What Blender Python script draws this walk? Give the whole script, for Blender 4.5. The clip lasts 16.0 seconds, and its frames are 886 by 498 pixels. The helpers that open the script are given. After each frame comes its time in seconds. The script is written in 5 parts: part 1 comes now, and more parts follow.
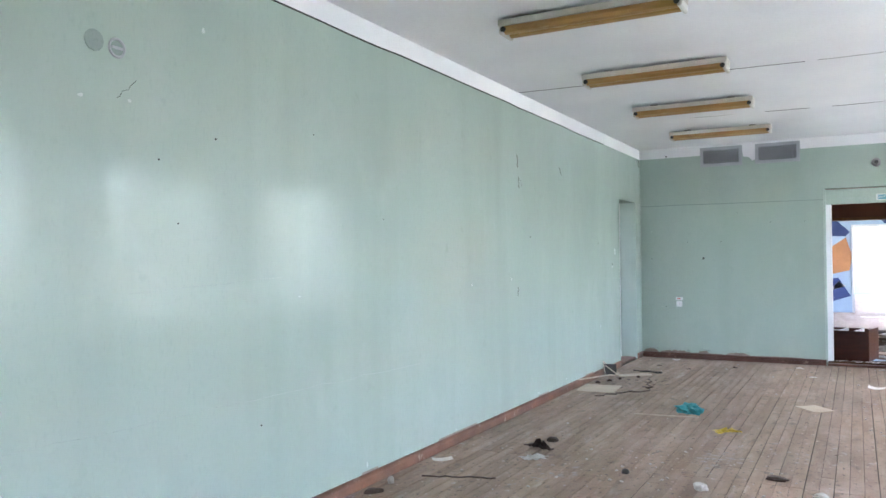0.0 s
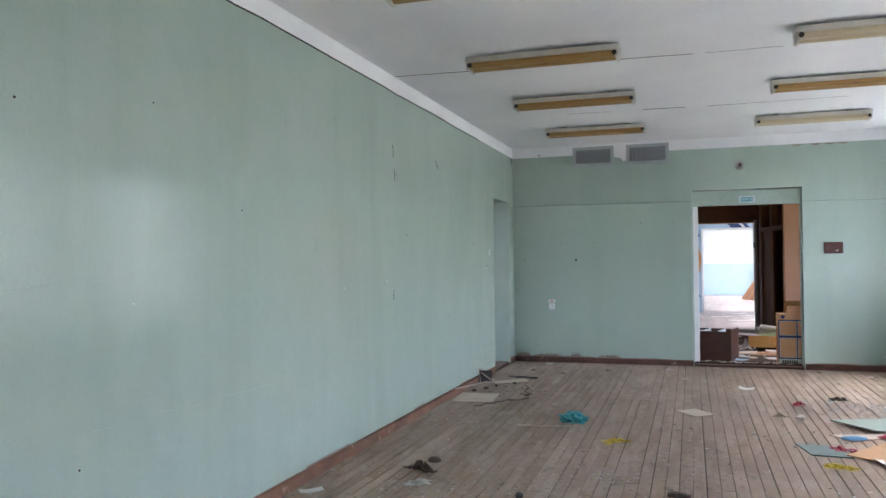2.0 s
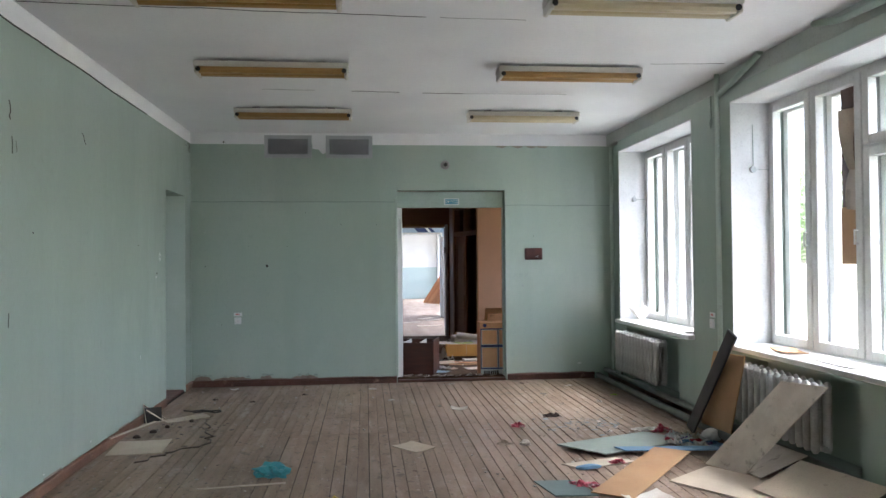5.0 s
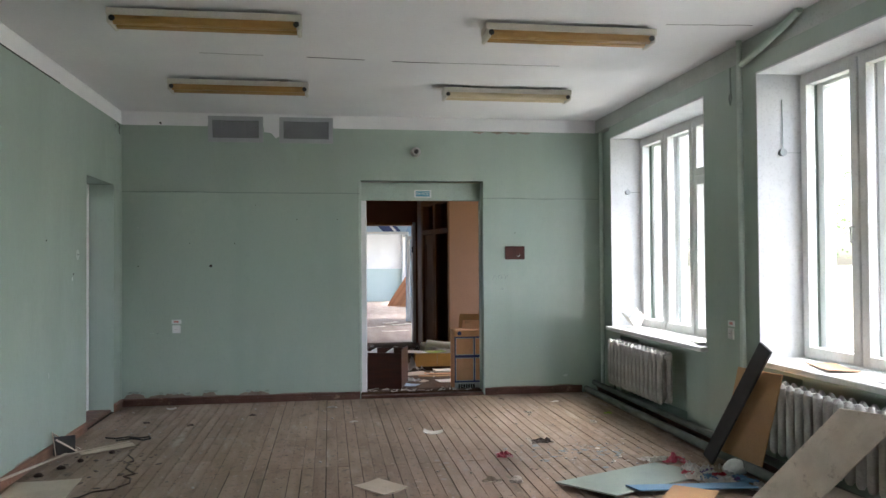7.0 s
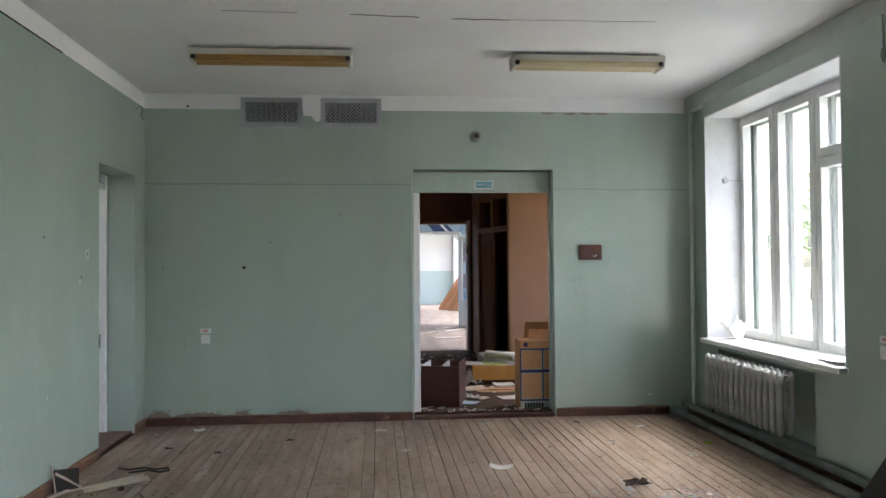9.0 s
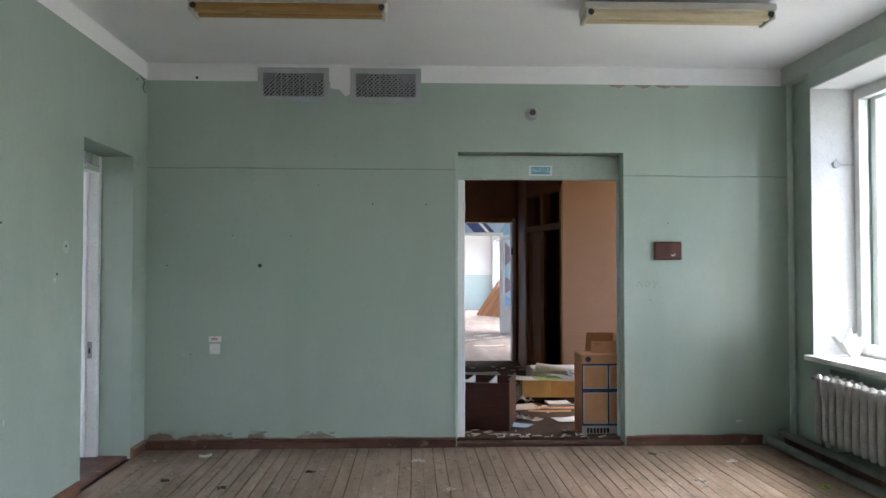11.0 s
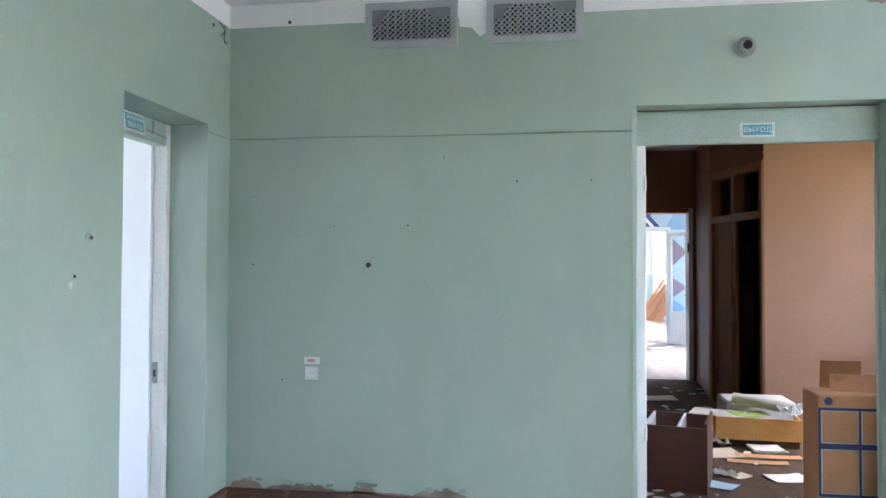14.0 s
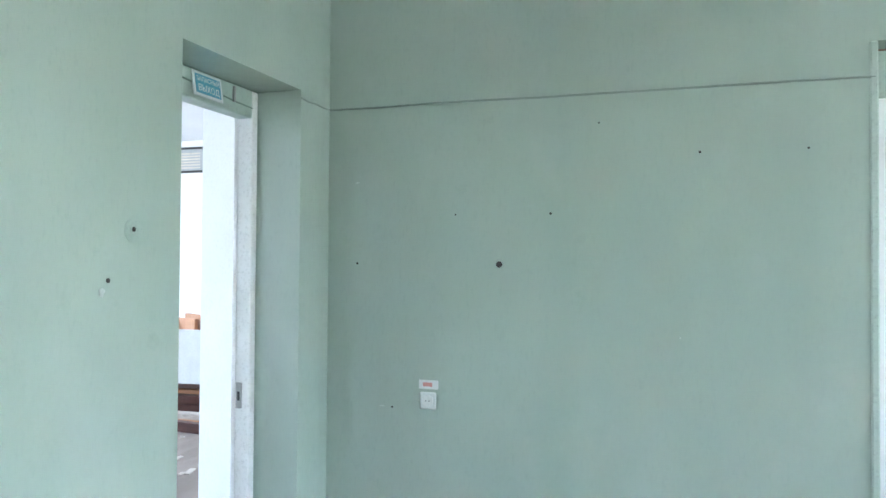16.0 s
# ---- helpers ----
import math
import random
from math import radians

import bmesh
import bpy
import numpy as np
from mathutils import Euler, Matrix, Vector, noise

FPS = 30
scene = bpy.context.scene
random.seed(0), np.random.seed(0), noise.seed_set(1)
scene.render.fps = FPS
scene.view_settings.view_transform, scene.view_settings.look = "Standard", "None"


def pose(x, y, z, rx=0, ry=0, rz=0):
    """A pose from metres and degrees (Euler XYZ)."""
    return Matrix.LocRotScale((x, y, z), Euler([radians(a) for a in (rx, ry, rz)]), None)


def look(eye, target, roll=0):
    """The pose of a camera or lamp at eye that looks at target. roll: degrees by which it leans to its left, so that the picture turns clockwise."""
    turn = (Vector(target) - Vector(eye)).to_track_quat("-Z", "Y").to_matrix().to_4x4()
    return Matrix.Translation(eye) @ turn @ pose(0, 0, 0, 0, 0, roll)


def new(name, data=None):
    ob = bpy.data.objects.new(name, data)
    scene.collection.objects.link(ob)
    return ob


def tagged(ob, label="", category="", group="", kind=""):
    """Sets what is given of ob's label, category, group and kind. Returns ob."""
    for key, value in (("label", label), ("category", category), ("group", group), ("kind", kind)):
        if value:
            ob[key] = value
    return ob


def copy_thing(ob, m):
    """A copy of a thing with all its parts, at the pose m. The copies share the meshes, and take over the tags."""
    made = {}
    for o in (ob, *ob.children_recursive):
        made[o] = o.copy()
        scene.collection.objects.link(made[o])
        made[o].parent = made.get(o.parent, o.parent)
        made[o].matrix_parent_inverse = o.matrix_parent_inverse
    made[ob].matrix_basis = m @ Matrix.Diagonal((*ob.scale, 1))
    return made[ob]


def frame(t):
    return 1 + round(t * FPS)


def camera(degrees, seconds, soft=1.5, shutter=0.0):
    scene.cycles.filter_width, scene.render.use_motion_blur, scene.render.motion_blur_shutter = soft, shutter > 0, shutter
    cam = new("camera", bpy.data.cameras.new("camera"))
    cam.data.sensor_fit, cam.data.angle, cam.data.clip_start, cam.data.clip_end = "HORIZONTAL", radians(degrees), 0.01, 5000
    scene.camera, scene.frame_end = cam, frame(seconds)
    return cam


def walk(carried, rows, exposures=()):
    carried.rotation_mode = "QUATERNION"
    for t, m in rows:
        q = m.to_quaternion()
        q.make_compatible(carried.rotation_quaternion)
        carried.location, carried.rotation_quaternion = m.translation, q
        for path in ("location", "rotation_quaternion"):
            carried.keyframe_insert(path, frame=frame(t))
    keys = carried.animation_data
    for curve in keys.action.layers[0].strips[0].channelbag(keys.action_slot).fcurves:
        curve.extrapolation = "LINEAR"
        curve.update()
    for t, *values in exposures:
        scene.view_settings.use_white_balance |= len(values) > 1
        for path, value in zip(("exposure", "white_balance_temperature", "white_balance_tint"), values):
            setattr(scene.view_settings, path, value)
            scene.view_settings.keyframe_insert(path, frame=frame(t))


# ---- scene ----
cam = camera(60.1, 16.0)
EXPOSURES = [(0, 4.37, 5580, 15), (1.5, 3.89, 5680, 15), (3.5, 3.52, 5780, 15), (5, 3.3, 5950, 14), (8, 3.16, 6150, 13), (11, 3.3, 6000, 13), (12, 3.37, 5900, 12), (13, 3.67, 5690, 12), (14.5, 4.3, 5590, 10), (16, 4.43, 5540, 6)]
PATH = [
    (0, (0.177, -0.254, 1.554), (-0.775, 1.505, 1.582), -0.6),
    (0.5, (0.066, -0.132, 1.532), (-0.798, 1.672, 1.563), -0.6),
    (1, (-0.057, -0.007, 1.523), (-0.803, 1.848, 1.56), -0.6),
    (1.5, (-0.14, 0.144, 1.52), (-0.802, 2.031, 1.551), -0.5),
    (2, (-0.239, 0.363, 1.527), (-0.856, 2.266, 1.56), -0.6),
    (2.5, (-0.357, 0.585, 1.539), (-0.869, 2.518, 1.571), -0.6),
    (3, (-0.486, 0.815, 1.539), (-0.806, 2.789, 1.576), -0.7),
    (3.5, (-0.536, 1.057, 1.541), (-0.7, 3.05, 1.571), -0.5),
    (4, (-0.533, 1.333, 1.554), (-0.601, 3.332, 1.588), -0.6),
    (4.5, (-0.579, 1.592, 1.557), (-0.527, 3.591, 1.589), -0.6),
    (5, (-0.619, 1.874, 1.567), (-0.419, 3.863, 1.6), -0.5),
    (5.2, (-0.642, 1.996, 1.556), (-0.393, 3.98, 1.588), -0.4),
    (7.3, (-0.575, 3.205, 1.543), (-0.28, 5.183, 1.583), -0.4),
    (7.5, (-0.588, 3.319, 1.539), (-0.305, 5.299, 1.583), -0.3),
    (8, (-0.591, 3.621, 1.51), (-0.366, 5.608, 1.556), -0.2),
    (8.5, (-0.578, 3.892, 1.535), (-0.391, 5.883, 1.58), -0.2),
    (8.7, (-0.571, 4.01, 1.538), (-0.392, 6.001, 1.581), -0.3),
    (10.8, (-0.6, 5.271, 1.467), (-0.5, 7.268, 1.528), -0.3),
    (11, (-0.593, 5.362, 1.488), (-0.515, 7.36, 1.545), -0.0),
    (11.5, (-0.624, 5.619, 1.506), (-0.568, 7.618, 1.562), -0.0),
    (12, (-0.633, 5.895, 1.512), (-0.603, 7.894, 1.567), 0.0),
    (12.5, (-0.584, 6.183, 1.515), (-0.664, 8.18, 1.574), 0.0),
    (13, (-0.603, 6.492, 1.495), (-0.782, 8.483, 1.55), 0.1),
    (13.5, (-0.647, 6.766, 1.514), (-0.861, 8.754, 1.569), 0.1),
    (14, (-0.655, 7.109, 1.506), (-0.964, 9.084, 1.559), 0.2),
    (14.5, (-0.655, 7.337, 1.511), (-1.061, 9.294, 1.563), 0.2),
    (15, (-0.734, 7.57, 1.506), (-1.172, 9.521, 1.559), 0.2),
    (15.5, (-0.808, 7.899, 1.499), (-1.282, 9.841, 1.55), 0.3),
    (16, (-0.919, 8.174, 1.531), (-1.564, 10.067, 1.571), 0.4),
]
walk(cam, [(t, look(eye, target, roll)) for t, eye, target, roll in PATH], EXPOSURES)

# ---- world and light ----
world = bpy.data.worlds.new("overcast_sky")
scene.world = world
world.use_nodes = True
wn = world.node_tree
wn.nodes.clear()
w_out = wn.nodes.new("ShaderNodeOutputWorld")
w_bg = wn.nodes.new("ShaderNodeBackground")
w_hs = wn.nodes.new("ShaderNodeHueSaturation")
w_sky = wn.nodes.new("ShaderNodeTexSky")
w_sky.sky_type = "NISHITA"
w_sky.sun_disc = False
w_sky.sun_elevation = radians(60)
w_sky.sun_rotation = radians(86)
w_sky.dust_density = 4.0
w_hs.inputs["Saturation"].default_value = 0.75
w_bg.inputs["Strength"].default_value = 0.15
wn.links.new(w_sky.outputs[0], w_hs.inputs["Color"])
wn.links.new(w_hs.outputs[0], w_bg.inputs[0])
wn.links.new(w_bg.outputs[0], w_out.inputs[0])

sun = new("sun", bpy.data.lights.new("sun", "SUN"))
sun.data.energy = 0.8
sun.data.angle = radians(60)
sun.data.color = (1.0, 0.97, 0.92)
sun.matrix_world = look((4.2, 5.8, 9), (0, 5.5, 0))

# ---- materials ----
def mat(name, a, b=None, rough=0.6, scale=6.0, bump=0.1, fine=80.0, metal=0.0, spots=None, spot_scale=3.0, spot_amount=0.55,
        per_object=0.0, stretch=(1, 1, 1), spec=0.5, trans=0.0, rough_var=0.12, wave=0.0, speck=0.72):
    """A surface with large patches between a and b, fine grain in colour and relief, and optional stains."""
    m = bpy.data.materials.new(name)
    m.use_nodes = True
    nt = m.node_tree
    bsdf = nt.nodes["Principled BSDF"]
    b = b or tuple(c * 0.82 for c in a)
    tc = nt.nodes.new("ShaderNodeTexCoord")
    mp = nt.nodes.new("ShaderNodeMapping")
    mp.inputs["Scale"].default_value = stretch
    nt.links.new(tc.outputs["Object"], mp.inputs[0])
    vec = mp.outputs[0]
    oi = nt.nodes.new("ShaderNodeObjectInfo")
    if per_object:
        add = nt.nodes.new("ShaderNodeVectorMath")
        add.operation = "MULTIPLY_ADD"
        nt.links.new(oi.outputs["Random"], add.inputs[0])
        add.inputs[1].default_value = (37, 53, 71)
        nt.links.new(vec, add.inputs[2])
        vec = add.outputs[0]

    def noise_of(sc, detail=4.0, rough_n=0.55):
        n = nt.nodes.new("ShaderNodeTexNoise")
        n.inputs["Scale"].default_value = sc
        n.inputs["Detail"].default_value = detail
        n.inputs["Roughness"].default_value = rough_n
        nt.links.new(vec, n.inputs["Vector"])
        return n.outputs["Fac"]

    def ramp(src, lo, hi):
        r = nt.nodes.new("ShaderNodeMapRange")
        r.inputs[1].default_value, r.inputs[2].default_value = lo, hi
        nt.links.new(src, r.inputs[0])
        return r.outputs[0]

    def mix(fac, c1, c2):
        x = nt.nodes.new("ShaderNodeMix")
        x.data_type = "RGBA"
        nt.links.new(fac, x.inputs[0])
        for sock, c in ((x.inputs[6], c1), (x.inputs[7], c2)):
            if isinstance(c, tuple):
                sock.default_value = (*c, 1)
            else:
                nt.links.new(c, sock)
        return x.outputs[2]

    big = noise_of(scale)
    grain = noise_of(fine, 6.0, 0.65)
    col = mix(ramp(big, 0.35, 0.65), a, b)
    dark = tuple(c * speck for c in b)
    col = mix(ramp(grain, 0.52, 0.85), col, dark)
    if spots:
        col = mix(ramp(noise_of(spot_scale, 7.0, 0.7), spot_amount, spot_amount + 0.12), col, spots)
    if per_object:
        hsv = nt.nodes.new("ShaderNodeHueSaturation")
        r = nt.nodes.new("ShaderNodeMapRange")
        r.inputs[3].default_value, r.inputs[4].default_value = 1 - per_object, 1 + per_object
        nt.links.new(oi.outputs["Random"], r.inputs[0])
        nt.links.new(r.outputs[0], hsv.inputs["Value"])
        nt.links.new(col, hsv.inputs["Color"])
        col = hsv.outputs[0]
    nt.links.new(col, bsdf.inputs["Base Color"])
    rr = nt.nodes.new("ShaderNodeMapRange")
    rr.inputs[3].default_value, rr.inputs[4].default_value = max(0.02, rough - rough_var), min(1, rough + rough_var)
    nt.links.new(noise_of(scale * 2.3), rr.inputs[0])
    nt.links.new(rr.outputs[0], bsdf.inputs["Roughness"])
    bsdf.inputs["Metallic"].default_value = metal
    bsdf.inputs["Specular IOR Level"].default_value = spec
    bsdf.inputs["Transmission Weight"].default_value = trans
    if bump:
        bp = nt.nodes.new("ShaderNodeBump")
        bp.inputs["Strength"].default_value = bump
        bp.inputs["Distance"].default_value = 0.01
        nt.links.new(grain, bp.inputs["Height"])
        if wave:
            b2 = nt.nodes.new("ShaderNodeBump")
            b2.inputs["Strength"].default_value = wave
            b2.inputs["Distance"].default_value = 0.05
            nt.links.new(noise_of(2.2, 2.0), b2.inputs["Height"])
            nt.links.new(b2.outputs[0], bp.inputs["Normal"])
        nt.links.new(bp.outputs[0], bsdf.inputs["Normal"])
    return m


GREEN = mat("green_oil_paint", (0.415, 0.495, 0.431), (0.38, 0.464, 0.399), rough=0.16, scale=0.8, bump=0.012, fine=40, wave=0.09, rough_var=0.07, stretch=(1.3, 1.3, 0.5), speck=0.95, spec=0.8)
WHITE_WALL = mat("whitewash", (0.85, 0.85, 0.85), (0.79, 0.79, 0.80), speck=0.9, rough=0.85, scale=1.5, bump=0.12, fine=60, wave=0.08)
CEILING_WHITE = mat("ceiling_whitewash", (0.82, 0.82, 0.83), (0.76, 0.76, 0.78), rough=0.9, scale=0.9, speck=0.92, bump=0.06, fine=50, wave=0.06)
# window-side band: grey-green paint, with the shade over the windows put into its colour
DULL_BAND = mat("grey_green_band_with_shade", (0.50, 0.54, 0.51), (0.42, 0.46, 0.43), rough=0.8, scale=2, bump=0.12, fine=50)
REVEAL_WHITE = mat("reveal_whitewash", (0.64, 0.645, 0.65), (0.56, 0.565, 0.575), rough=0.7, scale=2.5, bump=0.15, fine=60, spots=(0.55, 0.54, 0.52), spot_scale=4, spot_amount=0.66)
BOARD = mat("worn_painted_board", (0.35, 0.255, 0.187), (0.24, 0.163, 0.114), rough=0.62, scale=2.6, bump=0.3, fine=70, per_object=0.11, spec=0.5,
            stretch=(3.0, 0.6, 3.0), spots=(0.39, 0.32, 0.262), spot_scale=2.4, spot_amount=0.57)
SUBFLOOR = mat("floor_gap_dirt", (0.045, 0.034, 0.027), (0.03, 0.023, 0.018), rough=0.95)
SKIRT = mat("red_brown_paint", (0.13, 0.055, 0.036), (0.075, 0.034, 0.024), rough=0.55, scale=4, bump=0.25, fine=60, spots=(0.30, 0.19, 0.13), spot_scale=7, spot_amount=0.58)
SKIRT_WORN = mat("worn_orange_brown_paint", (0.24, 0.115, 0.066), (0.14, 0.066, 0.04), rough=0.55, scale=3, bump=0.25, fine=60, spots=(0.40, 0.32, 0.26), spot_scale=8, spot_amount=0.6)
FRAME_WHITE = mat("old_white_gloss_paint", (0.78, 0.79, 0.78), (0.70, 0.71, 0.69), rough=0.42, scale=5, bump=0.15, fine=70, spots=(0.45, 0.42, 0.38), spot_scale=9, spot_amount=0.68)
JAMB_GREEN = mat("pale_green_gloss_paint", (0.44, 0.525, 0.465), (0.39, 0.48, 0.42), rough=0.42, scale=3, bump=0.12, fine=60)
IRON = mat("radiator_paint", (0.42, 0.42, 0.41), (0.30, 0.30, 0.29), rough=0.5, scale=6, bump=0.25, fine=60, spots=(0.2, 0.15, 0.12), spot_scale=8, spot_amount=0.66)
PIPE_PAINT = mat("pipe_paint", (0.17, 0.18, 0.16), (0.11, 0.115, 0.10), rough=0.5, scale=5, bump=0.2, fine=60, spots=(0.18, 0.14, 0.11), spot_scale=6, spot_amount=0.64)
LAMP_WHITE = mat("lamp_enamel", (0.62, 0.60, 0.54), (0.55, 0.52, 0.45), rough=0.4, scale=4, bump=0.05)
AMBER = mat("yellowed_diffuser", (0.42, 0.25, 0.08), (0.32, 0.18, 0.055), rough=0.35, scale=2.5, bump=0.05, stretch=(1, 6, 6), spots=(0.55, 0.41, 0.20), spot_scale=3, spot_amount=0.6)
AMBER_PALE = mat("pale_yellowed_diffuser", (0.60, 0.52, 0.36), (0.52, 0.43, 0.26), rough=0.35, scale=2.5, bump=0.05, stretch=(1, 6, 6))
DARK = mat("dark_plastic", (0.03, 0.03, 0.03), (0.02, 0.02, 0.02), rough=0.5)
BROWN_WALL = mat("brown_oil_paint", (0.24, 0.115, 0.055), (0.19, 0.085, 0.042), rough=0.5, scale=1.2, bump=0.08, fine=50, wave=0.05)
TAN_WALL = mat("tan_oil_paint", (0.50, 0.295, 0.165), (0.43, 0.25, 0.14), rough=0.5, scale=1.0, bump=0.08, fine=50, wave=0.05)
DARK_WOOD = mat("dark_varnished_wood", (0.085, 0.028, 0.018), (0.055, 0.02, 0.014), rough=0.35, scale=3, bump=0.05, stretch=(1, 1, 6))
BROWN_WOOD = mat("brown_door_wood", (0.31, 0.15, 0.055), (0.24, 0.115, 0.043), rough=0.55, scale=3, bump=0.15, stretch=(6, 6, 0.8))
CARD = mat("cardboard", (0.46, 0.27, 0.12), (0.40, 0.23, 0.10), rough=0.85, scale=5, bump=0.1, spots=(0.30, 0.18, 0.09), spot_scale=5, spot_amount=0.66)
PAPER = mat("paper", (0.72, 0.70, 0.66), (0.62, 0.59, 0.54), rough=0.85, scale=6, bump=0.1)


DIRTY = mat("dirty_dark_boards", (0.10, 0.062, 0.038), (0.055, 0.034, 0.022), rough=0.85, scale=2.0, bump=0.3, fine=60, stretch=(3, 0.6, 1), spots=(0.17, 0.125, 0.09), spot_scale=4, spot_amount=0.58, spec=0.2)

# window-reflection streaks painted into the colour, with smudges and worn patches of the oil paint
def paint_sheen_and_wear(m, streak, pale):
    nt = m.node_tree
    bsdf = nt.nodes["Principled BSDF"]
    tc = nt.nodes.new("ShaderNodeTexCoord")

    def layer(stretch, scale, lo, hi, detail):
        mp = nt.nodes.new("ShaderNodeMapping")
        mp.inputs["Scale"].default_value = stretch
        nt.links.new(tc.outputs["Object"], mp.inputs[0])
        n = nt.nodes.new("ShaderNodeTexNoise")
        n.inputs["Scale"].default_value = scale
        n.inputs["Detail"].default_value = detail
        n.inputs["Roughness"].default_value = 0.62
        nt.links.new(mp.outputs[0], n.inputs["Vector"])
        r = nt.nodes.new("ShaderNodeMapRange")
        r.inputs[1].default_value, r.inputs[2].default_value = lo, hi
        nt.links.new(n.outputs["Fac"], r.inputs[0])
        return r.outputs[0]

    col = bsdf.inputs["Base Color"].links[0].from_socket
    # tall first layer imitates reflected window streaks; the other two are patches and smudges
    for fac, tint in ((layer((1, 1, 0.1), 2.2, 0.52, 0.95, 2), streak), (layer((1, 1, 0.7), 1.6, 0.55, 0.9, 5), pale),
                      (layer((1, 1, 1), 7.0, 0.63, 0.85, 8), streak)):
        x = nt.nodes.new("ShaderNodeMix")
        x.data_type = "RGBA"
        nt.links.new(fac, x.inputs[0])
        nt.links.new(col, x.inputs[6])
        x.inputs[7].default_value = (*tint, 1)
        col = x.outputs[2]
    nt.links.new(col, bsdf.inputs["Base Color"])
    bump = nt.nodes.new("ShaderNodeBump")
    bump.inputs["Strength"].default_value = 0.055
    bump.inputs["Distance"].default_value = 0.02
    nt.links.new(layer((1, 1, 0.8), 4.5, 0.3, 0.7, 2), bump.inputs["Height"])
    nt.links.new(bsdf.inputs["Normal"].links[0].from_socket, bump.inputs["Normal"])
    nt.links.new(bump.outputs[0], bsdf.inputs["Normal"])


paint_sheen_and_wear(GREEN, (0.335, 0.413, 0.351), (0.45, 0.522, 0.463))


# trodden dirt, dust and plaster marks that run across the boards
def wear_floor(m):
    nt = m.node_tree
    bsdf = nt.nodes["Principled BSDF"]
    geo = nt.nodes.new("ShaderNodeNewGeometry")
    col = bsdf.inputs["Base Color"].links[0].from_socket
    for stretch, scale, lo, hi, detail, strength, tint in (((1, 0.6, 1), 0.9, 0.48, 0.72, 6, 0.7, (0.14, 0.105, 0.075)), ((1, 0.7, 1), 1.7, 0.56, 0.74, 7, 0.6, (0.42, 0.325, 0.27)),
                                                           ((1, 0.5, 1), 9.0, 0.58, 0.72, 6, 0.8, (0.10, 0.085, 0.062)), ((1, 0.8, 1), 26.0, 0.60, 0.66, 4, 0.8, (0.075, 0.055, 0.042)),
                                                           ((1, 0.8, 1), 17.0, 0.64, 0.69, 5, 0.75, (0.52, 0.46, 0.41))):
        mp = nt.nodes.new("ShaderNodeMapping")
        mp.inputs["Scale"].default_value = stretch
        mp.inputs["Location"].default_value = (scale * 3.1, scale * 1.7, 0)
        nt.links.new(geo.outputs["Position"], mp.inputs[0])
        n = nt.nodes.new("ShaderNodeTexNoise")
        n.inputs["Scale"].default_value = scale
        n.inputs["Detail"].default_value = detail
        n.inputs["Roughness"].default_value = 0.6
        nt.links.new(mp.outputs[0], n.inputs["Vector"])
        r = nt.nodes.new("ShaderNodeMapRange")
        r.inputs[1].default_value, r.inputs[2].default_value, r.inputs[4].default_value = lo, hi, strength
        nt.links.new(n.outputs["Fac"], r.inputs[0])
        x = nt.nodes.new("ShaderNodeMix")
        x.data_type = "RGBA"
        nt.links.new(r.outputs[0], x.inputs[0])
        nt.links.new(col, x.inputs[6])
        x.inputs[7].default_value = (*tint, 1)
        col = x.outputs[2]
    nt.links.new(col, bsdf.inputs["Base Color"])


wear_floor(BOARD)

# ---- building helpers ----
def slab(bm, x0, y0, z0, x1, y1, z1, m=None):
    v = [bm.verts.new(Vector(p) if m is None else m @ Vector(p)) for p in
         ((x0, y0, z0), (x1, y0, z0), (x1, y1, z0), (x0, y1, z0), (x0, y0, z1), (x1, y0, z1), (x1, y1, z1), (x0, y1, z1))]
    return [bm.faces.new([v[i] for i in f]) for f in ((3, 2, 1, 0), (4, 5, 6, 7), (0, 1, 5, 4), (1, 2, 6, 5), (2, 3, 7, 6), (3, 0, 4, 7))]


def soft(bm, width=0.004, segments=1):
    bmesh.ops.bevel(bm, geom=list(bm.edges), offset=width, segments=segments, affect="EDGES", clamp_overlap=True)
    return bm


def box(x0, y0, z0, x1, y1, z1, bevel=0.0, m=None):
    bm = bmesh.new()
    slab(bm, min(x0, x1), min(y0, y1), min(z0, z1), max(x0, x1), max(y0, y1), max(z0, z1), m)
    if bevel:
        soft(bm, bevel)
    return bm


def tube(bm, p, q, r, n=14, r2=None, caps=True):
    p, q = Vector(p), Vector(q)
    turn = (q - p).to_track_quat("Z", "Y").to_matrix().to_4x4()
    m = Matrix.Translation((p + q) / 2) @ turn
    bmesh.ops.create_cone(bm, cap_ends=caps, segments=n, radius1=r, radius2=r if r2 is None else r2, depth=(q - p).length, matrix=m)
    return bm


def sweep(bm, pts, r, n=8):
    """One round bar bent through pts."""
    pts = [Vector(p) for p in pts]
    rings = []
    for i, p in enumerate(pts):
        d = (pts[min(i + 1, len(pts) - 1)] - pts[max(i - 1, 0)]).normalized()
        u = d.orthogonal().normalized() if not rings else (up - d * up.dot(d)).normalized()
        up = u
        w = d.cross(u)
        rings.append([bm.verts.new(p + (u * math.cos(k * math.tau / n) + w * math.sin(k * math.tau / n)) * r) for k in range(n)])
    for a, b in zip(rings, rings[1:]):
        for k in range(n):
            bm.faces.new((a[k], a[(k + 1) % n], b[(k + 1) % n], b[k]))
    bm.faces.new(rings[0][::-1])
    bm.faces.new(rings[-1])
    return bm


